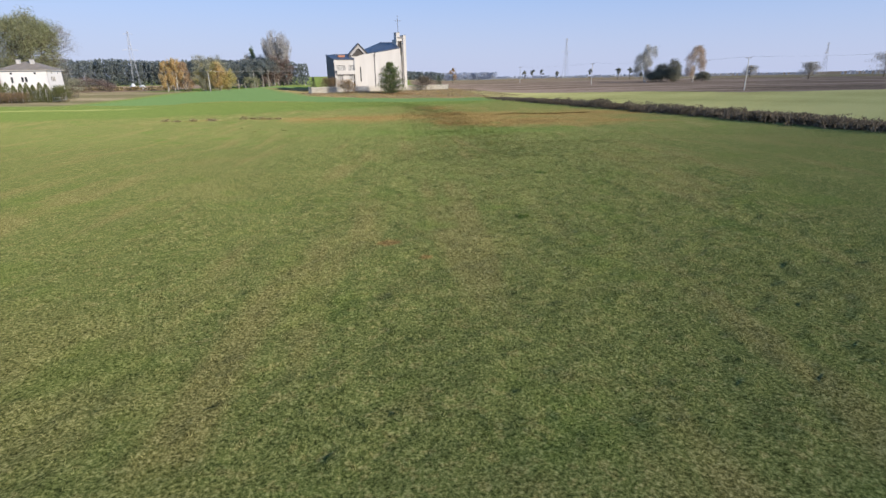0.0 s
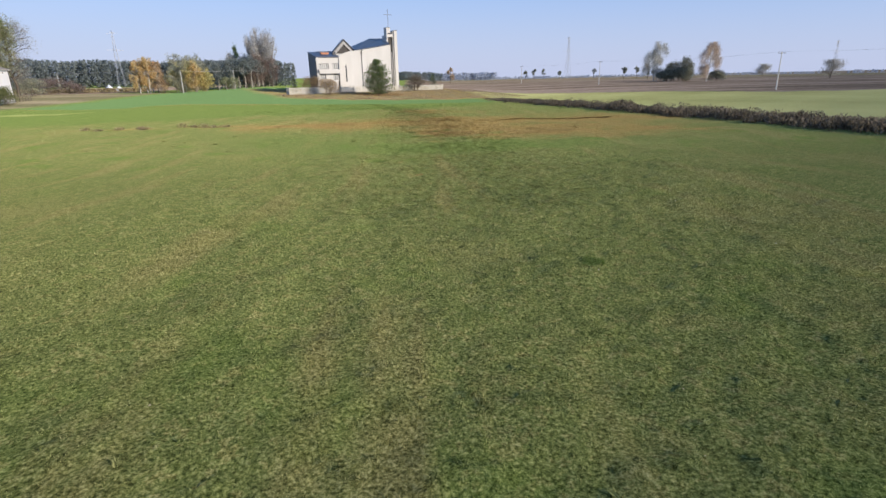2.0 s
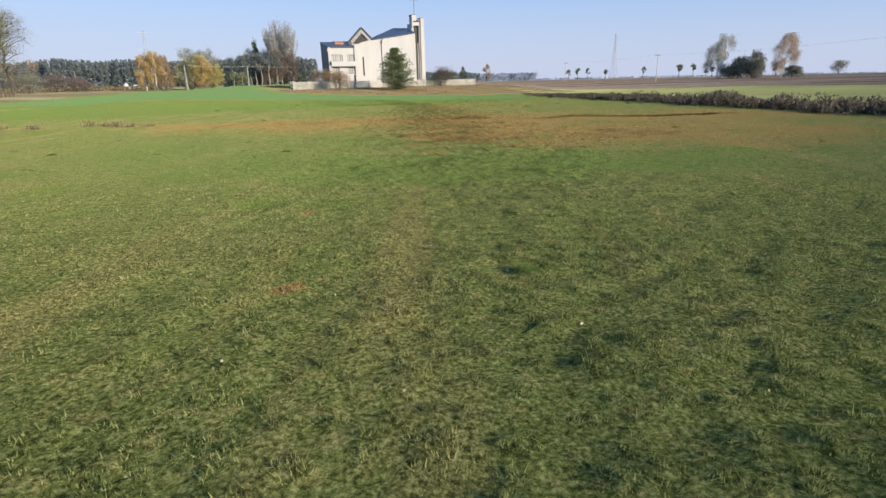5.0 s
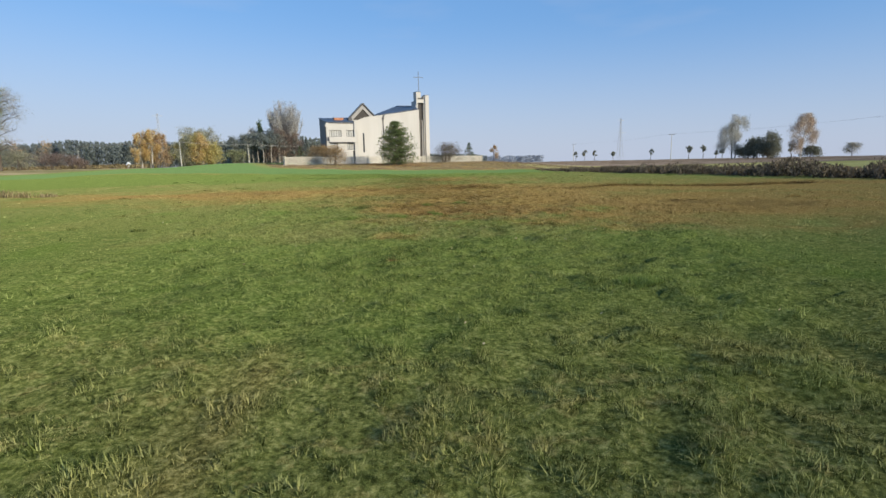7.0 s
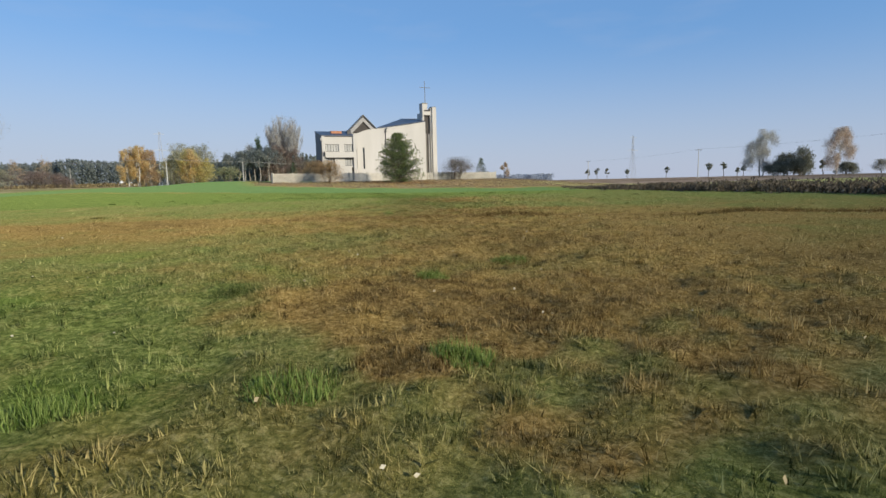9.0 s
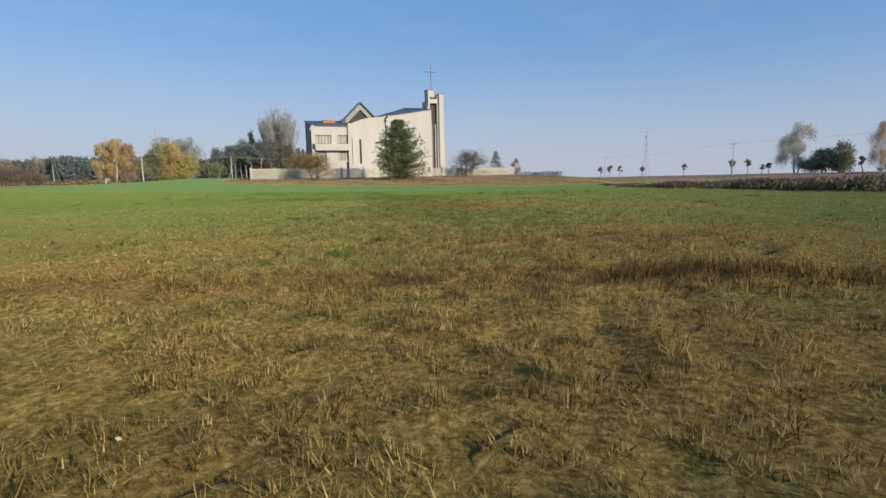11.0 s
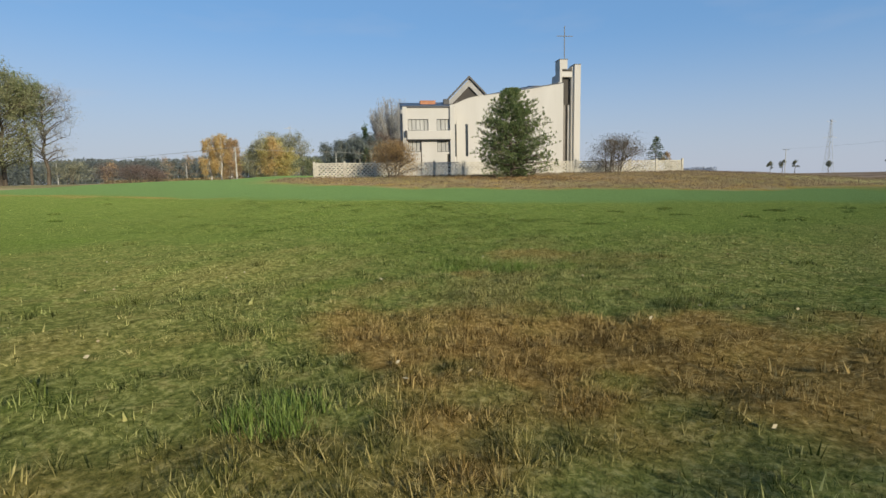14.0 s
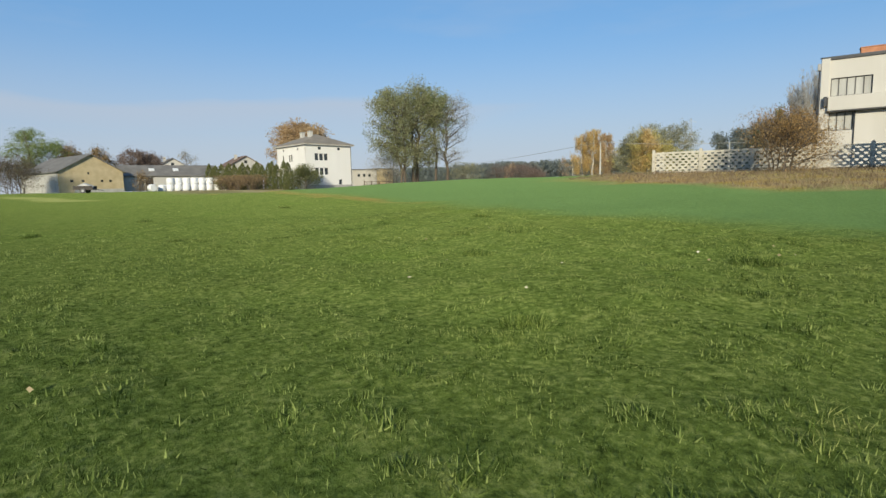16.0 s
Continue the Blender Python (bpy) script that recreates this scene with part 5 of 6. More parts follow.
def build_tree(name, x, y, tall, spread, leaves, bark, label, category="tree", clear=0.25, form="round", n=5000, size=0.4, aspect=0.6,
               limbs=12, trunk_r=0.22, stems=1, seed=1, droop=0.0, group="", clump=0.2, flat=1.0, lean=(0, 0), twigs=3):
    """A tree: tapered stems with limbs and twigs, leaves in clumps at their ends."""
    rng = np.random.default_rng(seed)
    z0 = H(x, y)
    t = thing(name, Matrix.Translation((x, y, z0)), label, category, group)
    R = spread / 2
    env = FORMS[form]
    bm = bmesh.new()
    ends = []
    for s in range(stems):
        ang = rng.uniform(0, math.tau)
        off = 0 if stems == 1 else R * 0.35 * math.sqrt(rng.uniform(0.1, 1))
        bx, by = off * math.cos(ang), off * math.sin(ang) * flat
        top = tall * (0.93 if s == 0 else rng.uniform(0.72, 0.95))
        tx, ty = bx * 1.5 + rng.normal() * R * 0.07 + lean[0], by * 1.5 + rng.normal() * R * 0.07 + lean[1]
        path = []
        for k in range(7):
            f = k / 6
            path.append(Vector((bx + (tx - bx) * f + rng.normal() * 0.018 * tall * (0 < k < 6), by + (ty - by) * f + rng.normal() * 0.018 * tall * (0 < k < 6), top * f - 0.35 * (k == 0))))
        r0 = trunk_r * (1 if s == 0 else rng.uniform(0.55, 0.85))
        tube(bm, path, [r0 * (1 - 0.88 * k / 6) + 0.012 for k in range(7)], 7)
        for j in range(max(3, int(limbs / stems))):
            f = clear + (0.93 - clear) * (j + rng.uniform(0, 0.9)) / max(3, int(limbs / stems))
            i = min(int(f * 6), 5)
            p = path[i].lerp(path[i + 1], f * 6 - i)
            fc = (f - clear) / (1 - clear)
            reach = R * float(env(min(fc + 0.15, 1.0))) * rng.uniform(0.75, 1.0)
            th = rng.uniform(0, math.tau)
            d = Vector((math.cos(th), math.sin(th) * flat, 0))
            rise = reach * rng.uniform(0.25, 0.75) * (1 - droop)
            q = p + d * reach + Vector((0, 0, rise))
            q.z = min(q.z, tall * 0.97)
            mid = p.lerp(q, 0.5) + Vector((rng.normal() * 0.06 * reach, rng.normal() * 0.06 * reach, 0.08 * reach))
            rl = r0 * 0.42 * (1 - 0.6 * f)
            tube(bm, [p, mid, q], [rl + 0.01, rl * 0.6 + 0.008, 0.012], 5)
            ends += [(q, 1.0), (p.lerp(q, 0.72), 0.9)]
            for _ in range(twigs):
                g = rng.uniform(0.35, 0.95)
                b = (p.lerp(mid, g * 2) if g < 0.5 else mid.lerp(q, g * 2 - 1))
                w = Vector(unit(rng, 1)[0]) * reach * 0.36 + Vector((0, 0, reach * 0.12 * (1 - 2 * droop)))
                tube(bm, [b, b + w], [rl * 0.3 + 0.006, 0.008], 4)
                ends.append((b + w, 0.8))
        ends.append((path[-1], 0.8))
    part("trunk", bm, bark, t)
    pts = np.array([[*e[0]] for e in ends])
    wts = np.array([e[1] for e in ends])
    n = int(n * 0.95)
    pick = rng.choice(len(pts), n, p=wts / wts.sum())
    rad = R * clump * 1.2
    c = pts[pick] + unit(rng, n) * (rad * rng.uniform(0.15, 1.0, n) ** 0.6 * (0.6 + 0.8 * (pick % 7) / 6))[:, None] * np.array([1, 1, 0.85])
    c[:, 2] = np.clip(c[:, 2], tall * clear * 0.55 if clear > 0.05 else 0.05, tall * 1.02)
    if droop:
        c[:, 2] -= droop * rng.uniform(0, 0.12, n) * tall
    part_mesh("crown", leaf_mesh("crown", c, size * (1.05 if aspect > 0.3 else 1.0), rng, aspect, droop=droop * 2), leaves, t)
    return t


def build_birch(x, y, tall, spread, leaves, bark, label, seed, strands=320, hang=0.16, stems=1, lean=(0, 0), clear=0.2, group="", size=0.3, trunk_r=0.2):
    """A birch: ascending limbs from slender stems, leaves on hanging strands."""
    rng = np.random.default_rng(seed)
    t = thing("birch_tree", Matrix.Translation((x, y, H(x, y))), label, "birch tree", group)
    R = spread / 2
    shape = lambda f: float(np.interp(f, [0, 0.12, 0.35, 0.6, 0.82, 1.0], [0.55, 0.85, 1.0, 0.86, 0.55, 0.14]))
    bm = bmesh.new()
    arms = []
    for s in range(stems):
        bx, by = (0.0, 0.0) if stems == 1 else (rng.uniform(-0.6, 0.6), rng.uniform(-0.4, 0.4))
        top = tall * (1.0 if s == 0 else rng.uniform(0.8, 0.93))
        path = [Vector((bx * (1 + k / 3) + lean[0] * (k / 7) ** 1.3 + 0.05 * R * rng.normal() * (k > 0), by * (1 + k / 3) + lean[1] * k / 7 + 0.05 * R * rng.normal() * (k > 0), top * k / 7 - 0.3 * (k == 0))) for k in range(8)]
        tube(bm, path, [trunk_r * (1 - 0.9 * k / 7) + 0.012 for k in range(8)], 7)
        for j in range(26 // stems):
            f = clear + (0.96 - clear) * (j + rng.uniform(0, 0.9)) / (26 // stems)
            i = min(int(f * 7), 6)
            p = path[i].lerp(path[i + 1], f * 7 - i)
            reach = 1.3 * R * shape((f - clear) / (1 - clear)) * rng.uniform(0.65, 1.08)
            th = rng.uniform(0, math.tau)
            d = Vector((math.cos(th), math.sin(th), 0))
            mid = p + d * reach * 0.55 + Vector((0, 0, reach * 0.55))
            q = p + d * reach + Vector((0, 0, reach * 0.5))
            q.z, mid.z = min(q.z, tall * 0.985), min(mid.z, tall * 0.99)
            rl = trunk_r * 0.34 * (1.1 - f)
            tube(bm, [p, mid, q], [rl + 0.012, rl * 0.6 + 0.01, 0.01], 5)
            arms.append((p, mid, q))
    part("trunk", bm, bark, t)
    k = 15
    a = rng.integers(0, len(arms), strands)
    g = rng.uniform(0.3, 1.0, strands) ** 0.7
    P, M, Q = (np.array([[*arm[i]] for arm in arms])[a] for i in range(3))
    g1 = g[:, None]
    start = np.where(g1 < 0.5, P + (M - P) * g1 * 2, M + (Q - M) * (g1 * 2 - 1)) + rng.normal(size=(strands, 3)) * 0.10 * R
    fall = tall * hang * rng.uniform(0.35, 1.25, strands)
    u = np.tile(np.linspace(-0.08, 1, k), strands) + rng.normal(size=strands * k) * 0.04
    c = np.repeat(start, k, 0) + rng.normal(size=(strands * k, 3)) * 0.07 * R
    c[:, 2] = np.clip(c[:, 2] - u * np.repeat(fall, k), tall * 0.10, tall * 1.01)
    part_mesh("crown", leaf_mesh("crown", c, size, rng, 0.5, droop=0.6), leaves, t)
    return t


def build_poplar(x, y, tall, spread, leaves, label, seed, stems=4, arms=46, group=""):
    """A nearly bare poplar: steep limbs that fan out from low forks into a rounded crown of fine twigs."""
    rng = np.random.default_rng(seed)
    t = thing("poplar_tree", Matrix.Translation((x, y, H(x, y))), label, "poplar", group)
    R = spread / 2
    bm = bmesh.new()
    tube(bm, [(0, 0, -0.3), (0.05, 0, tall * 0.12), (0, 0.05, tall * 0.26)], [0.42, 0.34, 0.26], 8)
    dome = lambda r: tall * (1 - 0.24 * (r / R) ** 2.4)
    cs, ws = [], []
    for s in range(stems * arms // 4):
        th = rng.uniform(0, math.tau)
        r = R * math.sqrt(rng.uniform(0.0, 1.0))
        p = Vector((0.06 * r * math.cos(th), 0.06 * r * math.sin(th), tall * rng.uniform(0.08, 0.34)))
        q = Vector((r * math.cos(th), r * math.sin(th), dome(r) * rng.uniform(0.80, 1.0)))
        m = p.lerp(q, 0.42) + Vector((math.cos(th), math.sin(th), 0)) * 0.24 * r
        tube(bm, [p, m, q], [0.13, 0.07, 0.012], 5)
        ends = [(m, q)]
        for _ in range(9):
            g = rng.uniform(0.25, 0.95)
            c = p.lerp(m, g * 2) if g < 0.5 else m.lerp(q, g * 2 - 1)
            e = c + Vector((rng.normal() * 0.09 * R, rng.normal() * 0.09 * R, tall * rng.uniform(0.06, 0.14)))
            e.z = min(e.z, tall * 0.99)
            tube(bm, [c, e], [0.03, 0.008], 3)
            ends.append((c, e))
        for c, e in ends:
            k = 26
            g = rng.uniform(0.1, 1.05, k)[:, None]
            P, Q = np.array([*c]), np.array([*e])
            cs.append(P + (Q - P) * g + rng.normal(size=(k, 3)) * np.array([0.28, 0.28, 0.35]))
            ws.append(np.tile((Q - P) / np.linalg.norm(Q - P), (k, 1)) * 1.2)
    part("trunk", bm, M_BARK_PALE, t)
    part_mesh("crown", leaf_mesh("crown", np.concatenate(cs), 0.62, rng, 0.13, lean=np.concatenate(ws)), leaves, t)
    return t


def build_pine(x, y, tall, spread, seed=3):
    """A broad young pine, branched down to the ground."""
    rng = np.random.default_rng(seed)
    t = thing("pine_tree", Matrix.Translation((x, y, H(x, y))), "bushy dark green pine tree standing before the fence", "pine tree")
    bm = bmesh.new()
    path = [Vector((0.12 * math.sin(k * 1.3), 0.1 * math.cos(k * 1.1), tall * k / 8 * 0.97 - 0.3 * (k == 0))) for k in range(9)]
    tube(bm, path, [0.2 * (1 - k / 9) + 0.02 for k in range(9)], 9)
    R = spread / 2
    prof = lambda f: float(np.interp(f, [0, 0.06, 0.16, 0.3, 0.5, 0.68, 0.84, 0.95, 1.0], [0.62, 0.92, 1.0, 0.98, 0.88, 0.68, 0.44, 0.24, 0.06]))
    tips, ways = [], []
    for w in range(26):
        f = 0.03 + 0.95 * (w + rng.uniform(-0.3, 0.3)) / 26
        for j in range(16 if f < 0.75 else 11):
            th = rng.uniform(0, math.tau)
            rr = 0.93 * R * prof(f) * rng.uniform(0.62, 1.06) * (1 + 0.08 * math.sin(3 * th + 1) + 0.05 * math.sin(7 * th + w))
            z = tall * f * 0.97
            p = Vector((0, 0, z))
            q = Vector((rr * math.cos(th), rr * math.sin(th), min(z + rr * rng.uniform(-0.02, 0.32), tall)))
            q.z = max(q.z, 0.25)
            mid = p.lerp(q, 0.55) - Vector((0, 0, 0.05 * rr))
            tube(bm, [p, mid, q], [0.045 * (1.15 - f), 0.028 * (1.15 - f), 0.008], 5)
            out = Vector((math.cos(th), math.sin(th), 0.75)).normalized()
            for k in range(12):
                g = rng.uniform(0.2, 1.0)
                b = p.lerp(mid, g / 0.55) if g < 0.55 else mid.lerp(q, (g - 0.55) / 0.45)
                side = Vector(unit(rng, 1)[0]) * 0.30 * (0.5 + 0.5 * prof(f))
                tp = b + side + Vector((0, 0, 0.06))
                tips.append(tp)
                ways.append((out * 0.7 + Vector((0, 0, 0.6)) + side * 0.8).normalized())
    part("trunk", bm, M_BARK, t)
    tips, ways = np.array([[*p] for p in tips]), np.array([[*w] for w in ways])
    k = 21
    c = np.repeat(tips, k, 0)
    d = np.repeat(ways, k, 0) * 0.9 + unit(rng, len(c)) * 0.7 + np.array([0, 0, 0.35])
    d /= np.linalg.norm(d, axis=1, keepdims=True)
    c = c + d * rng.uniform(0.05, 0.22, len(c))[:, None]
    keep = c[:, 2] > 0.04
    part_mesh("needles", leaf_mesh("needles", c[keep], 0.19, rng, 0.15, lean=d[keep] * 2), L_PINE, t)
    return t


def build_spruce(x, y, tall, spread, seed, label="small dark conical spruce tree behind the fence"):
    rng = np.random.default_rng(seed)
    t = thing("spruce_tree", Matrix.Translation((x, y, H(x, y))), label, "spruce tree")
    bm = bmesh.new()
    tube(bm, [(0, 0, -0.2), (0, 0, tall)], [0.1, 0.01], 7)
    tips, ways = [], []
    for w in range(18):
        f = 0.04 + 0.94 * w / 18
        rr = spread / 2 * (1 - f) ** 0.9 + 0.06
        for j in range(9):
            th = rng.uniform(0, math.tau)
            r2 = rr * rng.uniform(0.7, 1.12)
            q = Vector((r2 * math.cos(th), r2 * math.sin(th), tall * f - 0.1 * r2))
            tube(bm, [(0, 0, tall * f), q], [0.02, 0.006], 4)
            for k in range(14):
                g = rng.uniform(0.2, 1.0)
                tips.append([q.x * g + rng.normal() * 0.06, q.y * g + rng.normal() * 0.06, tall * f - 0.1 * r2 * g + rng.normal() * 0.05])
                ways.append([math.cos(th), math.sin(th), -0.15])
    part("trunk", bm, M_BARK, t)
    part_mesh("needles", leaf_mesh("needles", np.array(tips), 0.28, rng, 0.2, lean=np.array(ways)), L_SPRUCE, t)


build_pine(-5.5, 142.2, 8.0, 8.3)
build_spruce(8.2, 162.0, 4.1, 4.2, 5)
build_spruce(-29.0, 163.2, 4.3, 2.9, 6)

# shrubs by the fence
build_tree("orange_shrub", -17.4, 143.2, 3.5, 5.4, L_RUSTY, M_BARK, "half bare orange brown shrub before the concrete fence", "shrub", 0.02, "shrub", 15000, 0.085, 0.5, 60, 0.05, 7, 11, clump=0.26, twigs=6)
build_tree("bare_shrub", 3.1, 155.4, 4.0, 6.4, L_DITCH, M_BARK, "leafless grey brown shrub beside the concrete fence", "shrub", 0.02, "shrub", 9000, 0.3, 0.07, 60, 0.07, 8, 12, clump=0.28, twigs=6)
build_tree("brown_shrub", -23.5, 158.5, 4.2, 5.4, L_BROWN, M_BARK, "brown thicket behind the concrete fence", "shrub", 0.03, "shrub", 14000, 0.13, 0.4, 56, 0.07, 7, 13, clump=0.28)

# birches and the yellow trees left of the church
for k_, (x_, y_, t_, w_) in enumerate(((-87.4, 202, 10.4, 4.6), (-85.6, 203.5, 11.4, 4.6), (-83.8, 201.5, 11.2, 4.4), (-82.0, 203.5, 10.2, 4.2), (-84.6, 205.5, 10.0, 4.4))):
    build_birch(x_, y_, t_, w_, L_ORANGE if k_ == 3 else L_YELLOW, M_BIRCH, "autumn birch tree with yellow leaves and white trunk", 20 + k_, 700, 0.13, clear=0.16, group="yellow birches by the field", size=0.21, trunk_r=0.19)
build_tree("birch_tree", -79.8, 201.0, 5.2, 4.6, L_ORANGE, M_BIRCH, "low yellow young birch beside taller ones", "birch tree", 0.05, "shrub", 2400, 0.26, 0.6, 16, 0.07, 2, 27, 0.1, "yellow birches by the field", 0.35)
for k_, (x_, y_, t_, w_, m_) in enumerate(((-74.6, 201.5, 9.6, 6.2, L_GOLD), (-72.0, 199.5, 10.4, 6.2, L_GREYGREEN), (-69.6, 200.5, 10.6, 6.0, L_GOLD), (-67.4, 199.0, 10.2, 5.6, L_YELLOW), (-66.0, 200.5, 7.6, 4.6, L_GOLD))):
    build_tree("yellow_tree", x_, y_, t_, w_ * 1.05, m_, M_BARK_PALE, "bushy yellow green autumn tree at the field edge", "tree", 0.06, "egg", 9500, 0.25, 0.6, 50, 0.13, 3, 30 + k_, 0.1, "yellow trees at the field edge", 0.26)
for k_, (x_, y_, t_, w_, m_, f_) in enumerate(((-80.5, 219, 13.6, 8.0, L_GREYGREEN, "fan"), (-76.0, 221, 13.6, 8.0, L_GREYGREEN, "round"), (-70.5, 246, 14.8, 8.5, L_GREY, "round"), (-64.5, 248, 14.4, 8.0, L_GREY, "round"))):
    build_tree("thinning_tree", x_, y_, t_, w_, m_, M_BARK_PALE, "thinning grey green autumn tree behind yellow ones", "tree", 0.2, f_, 9000, 0.36, 0.32, 50, 0.18, 3, 40 + k_, 0.0, "thinning trees behind", 0.28)
for k_ in range(9):
    build_tree("forest_pine", -69.5 + k_ * 1.6, 226 + 4 * (k_ % 3), 10.6 + (k_ * 7 % 5) * 0.4, 5.4, L_FOREST_HAZE, M_BARK_PALE, "slender dark pine with bare pale lower trunk", "pine tree", 0.42, "egg", 2200, 0.42, 0.45, 16, 0.2, 1, 50 + k_, 0.0, "dark pines behind the field", 0.34)
build_poplar(-56.2, 241, 22.6, 13.0, L_TWIG, "tall nearly bare pale grey poplar with rounded crown", 60, 4, 100)
for k_, (x_, y_, t_, w_, m_) in enumerate(((-56.6, 237, 13.5, 7.5, L_SCRUB), (-53.0, 238, 12.0, 6.5, L_SCRUB), (-58.5, 235, 9.5, 7.5, L_SCRUB))):
    build_tree("brown_tree", x_, y_, t_, w_, m_, M_BARK_PALE, "brownish half bare broadleaf tree", "tree", 0.05, "egg", 9500, 0.5, 0.14, 56, 0.2, 3, 64 + k_, 0.0, "trees left of the church", 0.3, twigs=5)
build_tree("poplar_tree", -69.4, 252, 18.2, 3.8, L_GREEN2, M_BARK, "narrow green poplar behind the yellow trees", "poplar", 0.1, "tall", 3600, 0.4, 0.7, 18, 0.15, 1, 67, -0.3, "", 0.4)
build_tree("green_shrub", -54.2, 190, 3.6, 5.2, L_GREEN, M_BARK, "rounded grey green shrub near the field edge", "shrub", 0.02, "shrub", 2600, 0.26, 0.6, 20, 0.06, 4, 68, clump=0.3)

# tall trees behind the white house
build_tree("tall_willow", -114.0, 173.0, 25.2, 22.5, L_GREEN, M_BARK, "tall spreading olive green tree with several trunks", "tree", 0.16, "fan", 56000, 0.33, 0.5, 120, 0.5, 4, 70, 0.0, "", 0.13, twigs=6)
build_tree("tall_willow", -113.0, 182.0, 22.0, 16.0, L_GREY, M_BARK, "tall half bare tree with a dark trunk", "tree", 0.22, "fan", 12000, 0.6, 0.07, 40, 0.38, 1, 71, 0.0, "", 0.16, twigs=9)
build_tree("tall_willow", -114.5, 179.5, 23.4, 11.0, L_GREEN2, M_BARK, "tall thin tree with bright olive top", "tree", 0.55, "round", 9000, 0.3, 0.5, 30, 0.3, 1, 72, 0.0, "", 0.16)
build_tree("undergrowth", -119.0, 170.0, 8.5, 11.0, L_GREY, M_BARK, "grey bare undergrowth below tall trees", "shrub", 0.02, "shrub", 4200, 0.6, 0.1, 40, 0.08, 6, 73, clump=0.3)
build_tree("undergrowth", -113.0, 187.0, 5.0, 9.0, L_GREYGREEN, M_BARK, "grey green scrub below tall trees", "shrub", 0.02, "shrub", 2600, 0.4, 0.4, 20, 0.07, 5, 74, clump=0.3)
build_tree("orange_tree", -125.0, 147.6, 15.4, 14.0, L_ORANGE, M_BARK, "rusty orange broadleaf tree behind the white house", "tree", 0.2, "round", 32000, 0.34, 0.6, 64, 0.25, 3, 75, clump=0.2)

# garden hedge
def build_thuja(x, y, tall, spread, seed):
    """A pointed green column of upright sprays down to the ground."""
    rng = np.random.default_rng(seed)
    t = thing("thuja", Matrix.Translation((x, y, H(x, y))), "pointed green thuja column of a garden hedge", "thuja", "thujas of the hedge")
    bm = bmesh.new()
    tube(bm, [(0, 0, -0.2), (0, 0, tall * 0.95)], [0.09, 0.01], 6)
    part("trunk", bm, M_BARK, t)
    n = 1700
    f = rng.uniform(0, 1, n)
    th = rng.uniform(0, math.tau, n)
    edge = np.interp(f, [0, 0.08, 0.35, 0.7, 0.9, 1.0], [0.8, 0.95, 1.0, 0.72, 0.36, 0.04])
    r = spread / 2 * edge * np.sqrt(rng.uniform(0.35, 1.08, n)) * (1 + 0.12 * np.sin(5 * th + 9 * f))
    c = np.stack([r * np.cos(th), r * np.sin(th), tall * (0.02 + 0.98 * f)], 1)
    lean = np.stack([0.5 * np.cos(th), 0.5 * np.sin(th), np.full(n, 1.0)], 1)
    part_mesh("crown", leaf_mesh("crown", c, 0.26, rng, 0.4, lean=lean), L_THUJA, t)


for k_ in range(18):
    build_thuja(-88.2 - k_ * 1.13, 135.4 - k_ * 0.53 + 0.2 * math.sin(k_ * 2), 4.4 + 0.35 * math.sin(k_ * 2.3), 1.75, 80 + k_)
build_tree("round_shrub", -86.0, 137.4, 4.0, 5.4, L_THUJA, M_BARK, "rounded dark green garden shrub", "shrub", 0.01, "shrub", 7500, 0.2, 0.5, 60, 0.06, 5, 195, clump=0.28)
for k_, (x_, y_) in enumerate(((-98.8, 127.8), (-95.6, 129.2), (-92.4, 130.8))):
    build_tree("brown_bush", x_, y_, 2.4, 5.0, L_BROWN, M_BARK, "low brown leaved bush before green thujas", "bush", 0.01, "shrub", 3600, 0.16, 0.5, 50, 0.05, 6, 196 + k_, 0.0, "brown bushes before the hedge", 0.26)

# trees round the farm
build_tree("green_tree", -150, 98.0, 14.5, 11.5, L_GREEN2, M_BARK, "rounded bright green tree behind the barn", "tree", 0.2, "fan", 20000, 0.25, 0.6, 50, 0.3, 2, 100, clump=0.16)
for k_, (y_, t_) in enumerate(((105.5, 11.6), (110.5, 11.2), (116.0, 10.8), (121.0, 10.0))):
    build_tree("red_brown_tree", -150 - k_, y_, t_, 8.0, L_BROWN if k_ < 2 else L_SCRUB, M_BARK, "reddish brown autumn tree behind the sheds", "tree", 0.1, "round", 7000, 0.34, 0.5, 44, 0.2, 2, 104 + k_, 0.0, "brown trees behind the sheds", 0.24)
build_tree("bare_tree", -158, 128.5, 11.5, 6.5, L_GREY, M_BARK, "bare grey tree behind the sheds", "tree", 0.2, "round", 1800, 0.6, 0.1, 18, 0.16, 1, 110, clump=0.3)
build_tree("dark_shrub", -108.0, 98.2, 5.8, 8.5, L_DITCH, M_BARK, "dark bare bush beside the barn", "shrub", 0.02, "shrub", 15000, 0.32, 0.14, 80, 0.07, 9, 111, clump=0.3)
build_tree("dark_shrub", -109.5, 115.5, 3.8, 3.4, L_BROWN, M_BARK, "bare bush between barn and cowshed", "shrub", 0.02, "shrub", 1800, 0.4, 0.12, 24, 0.05, 4, 112, clump=0.32)

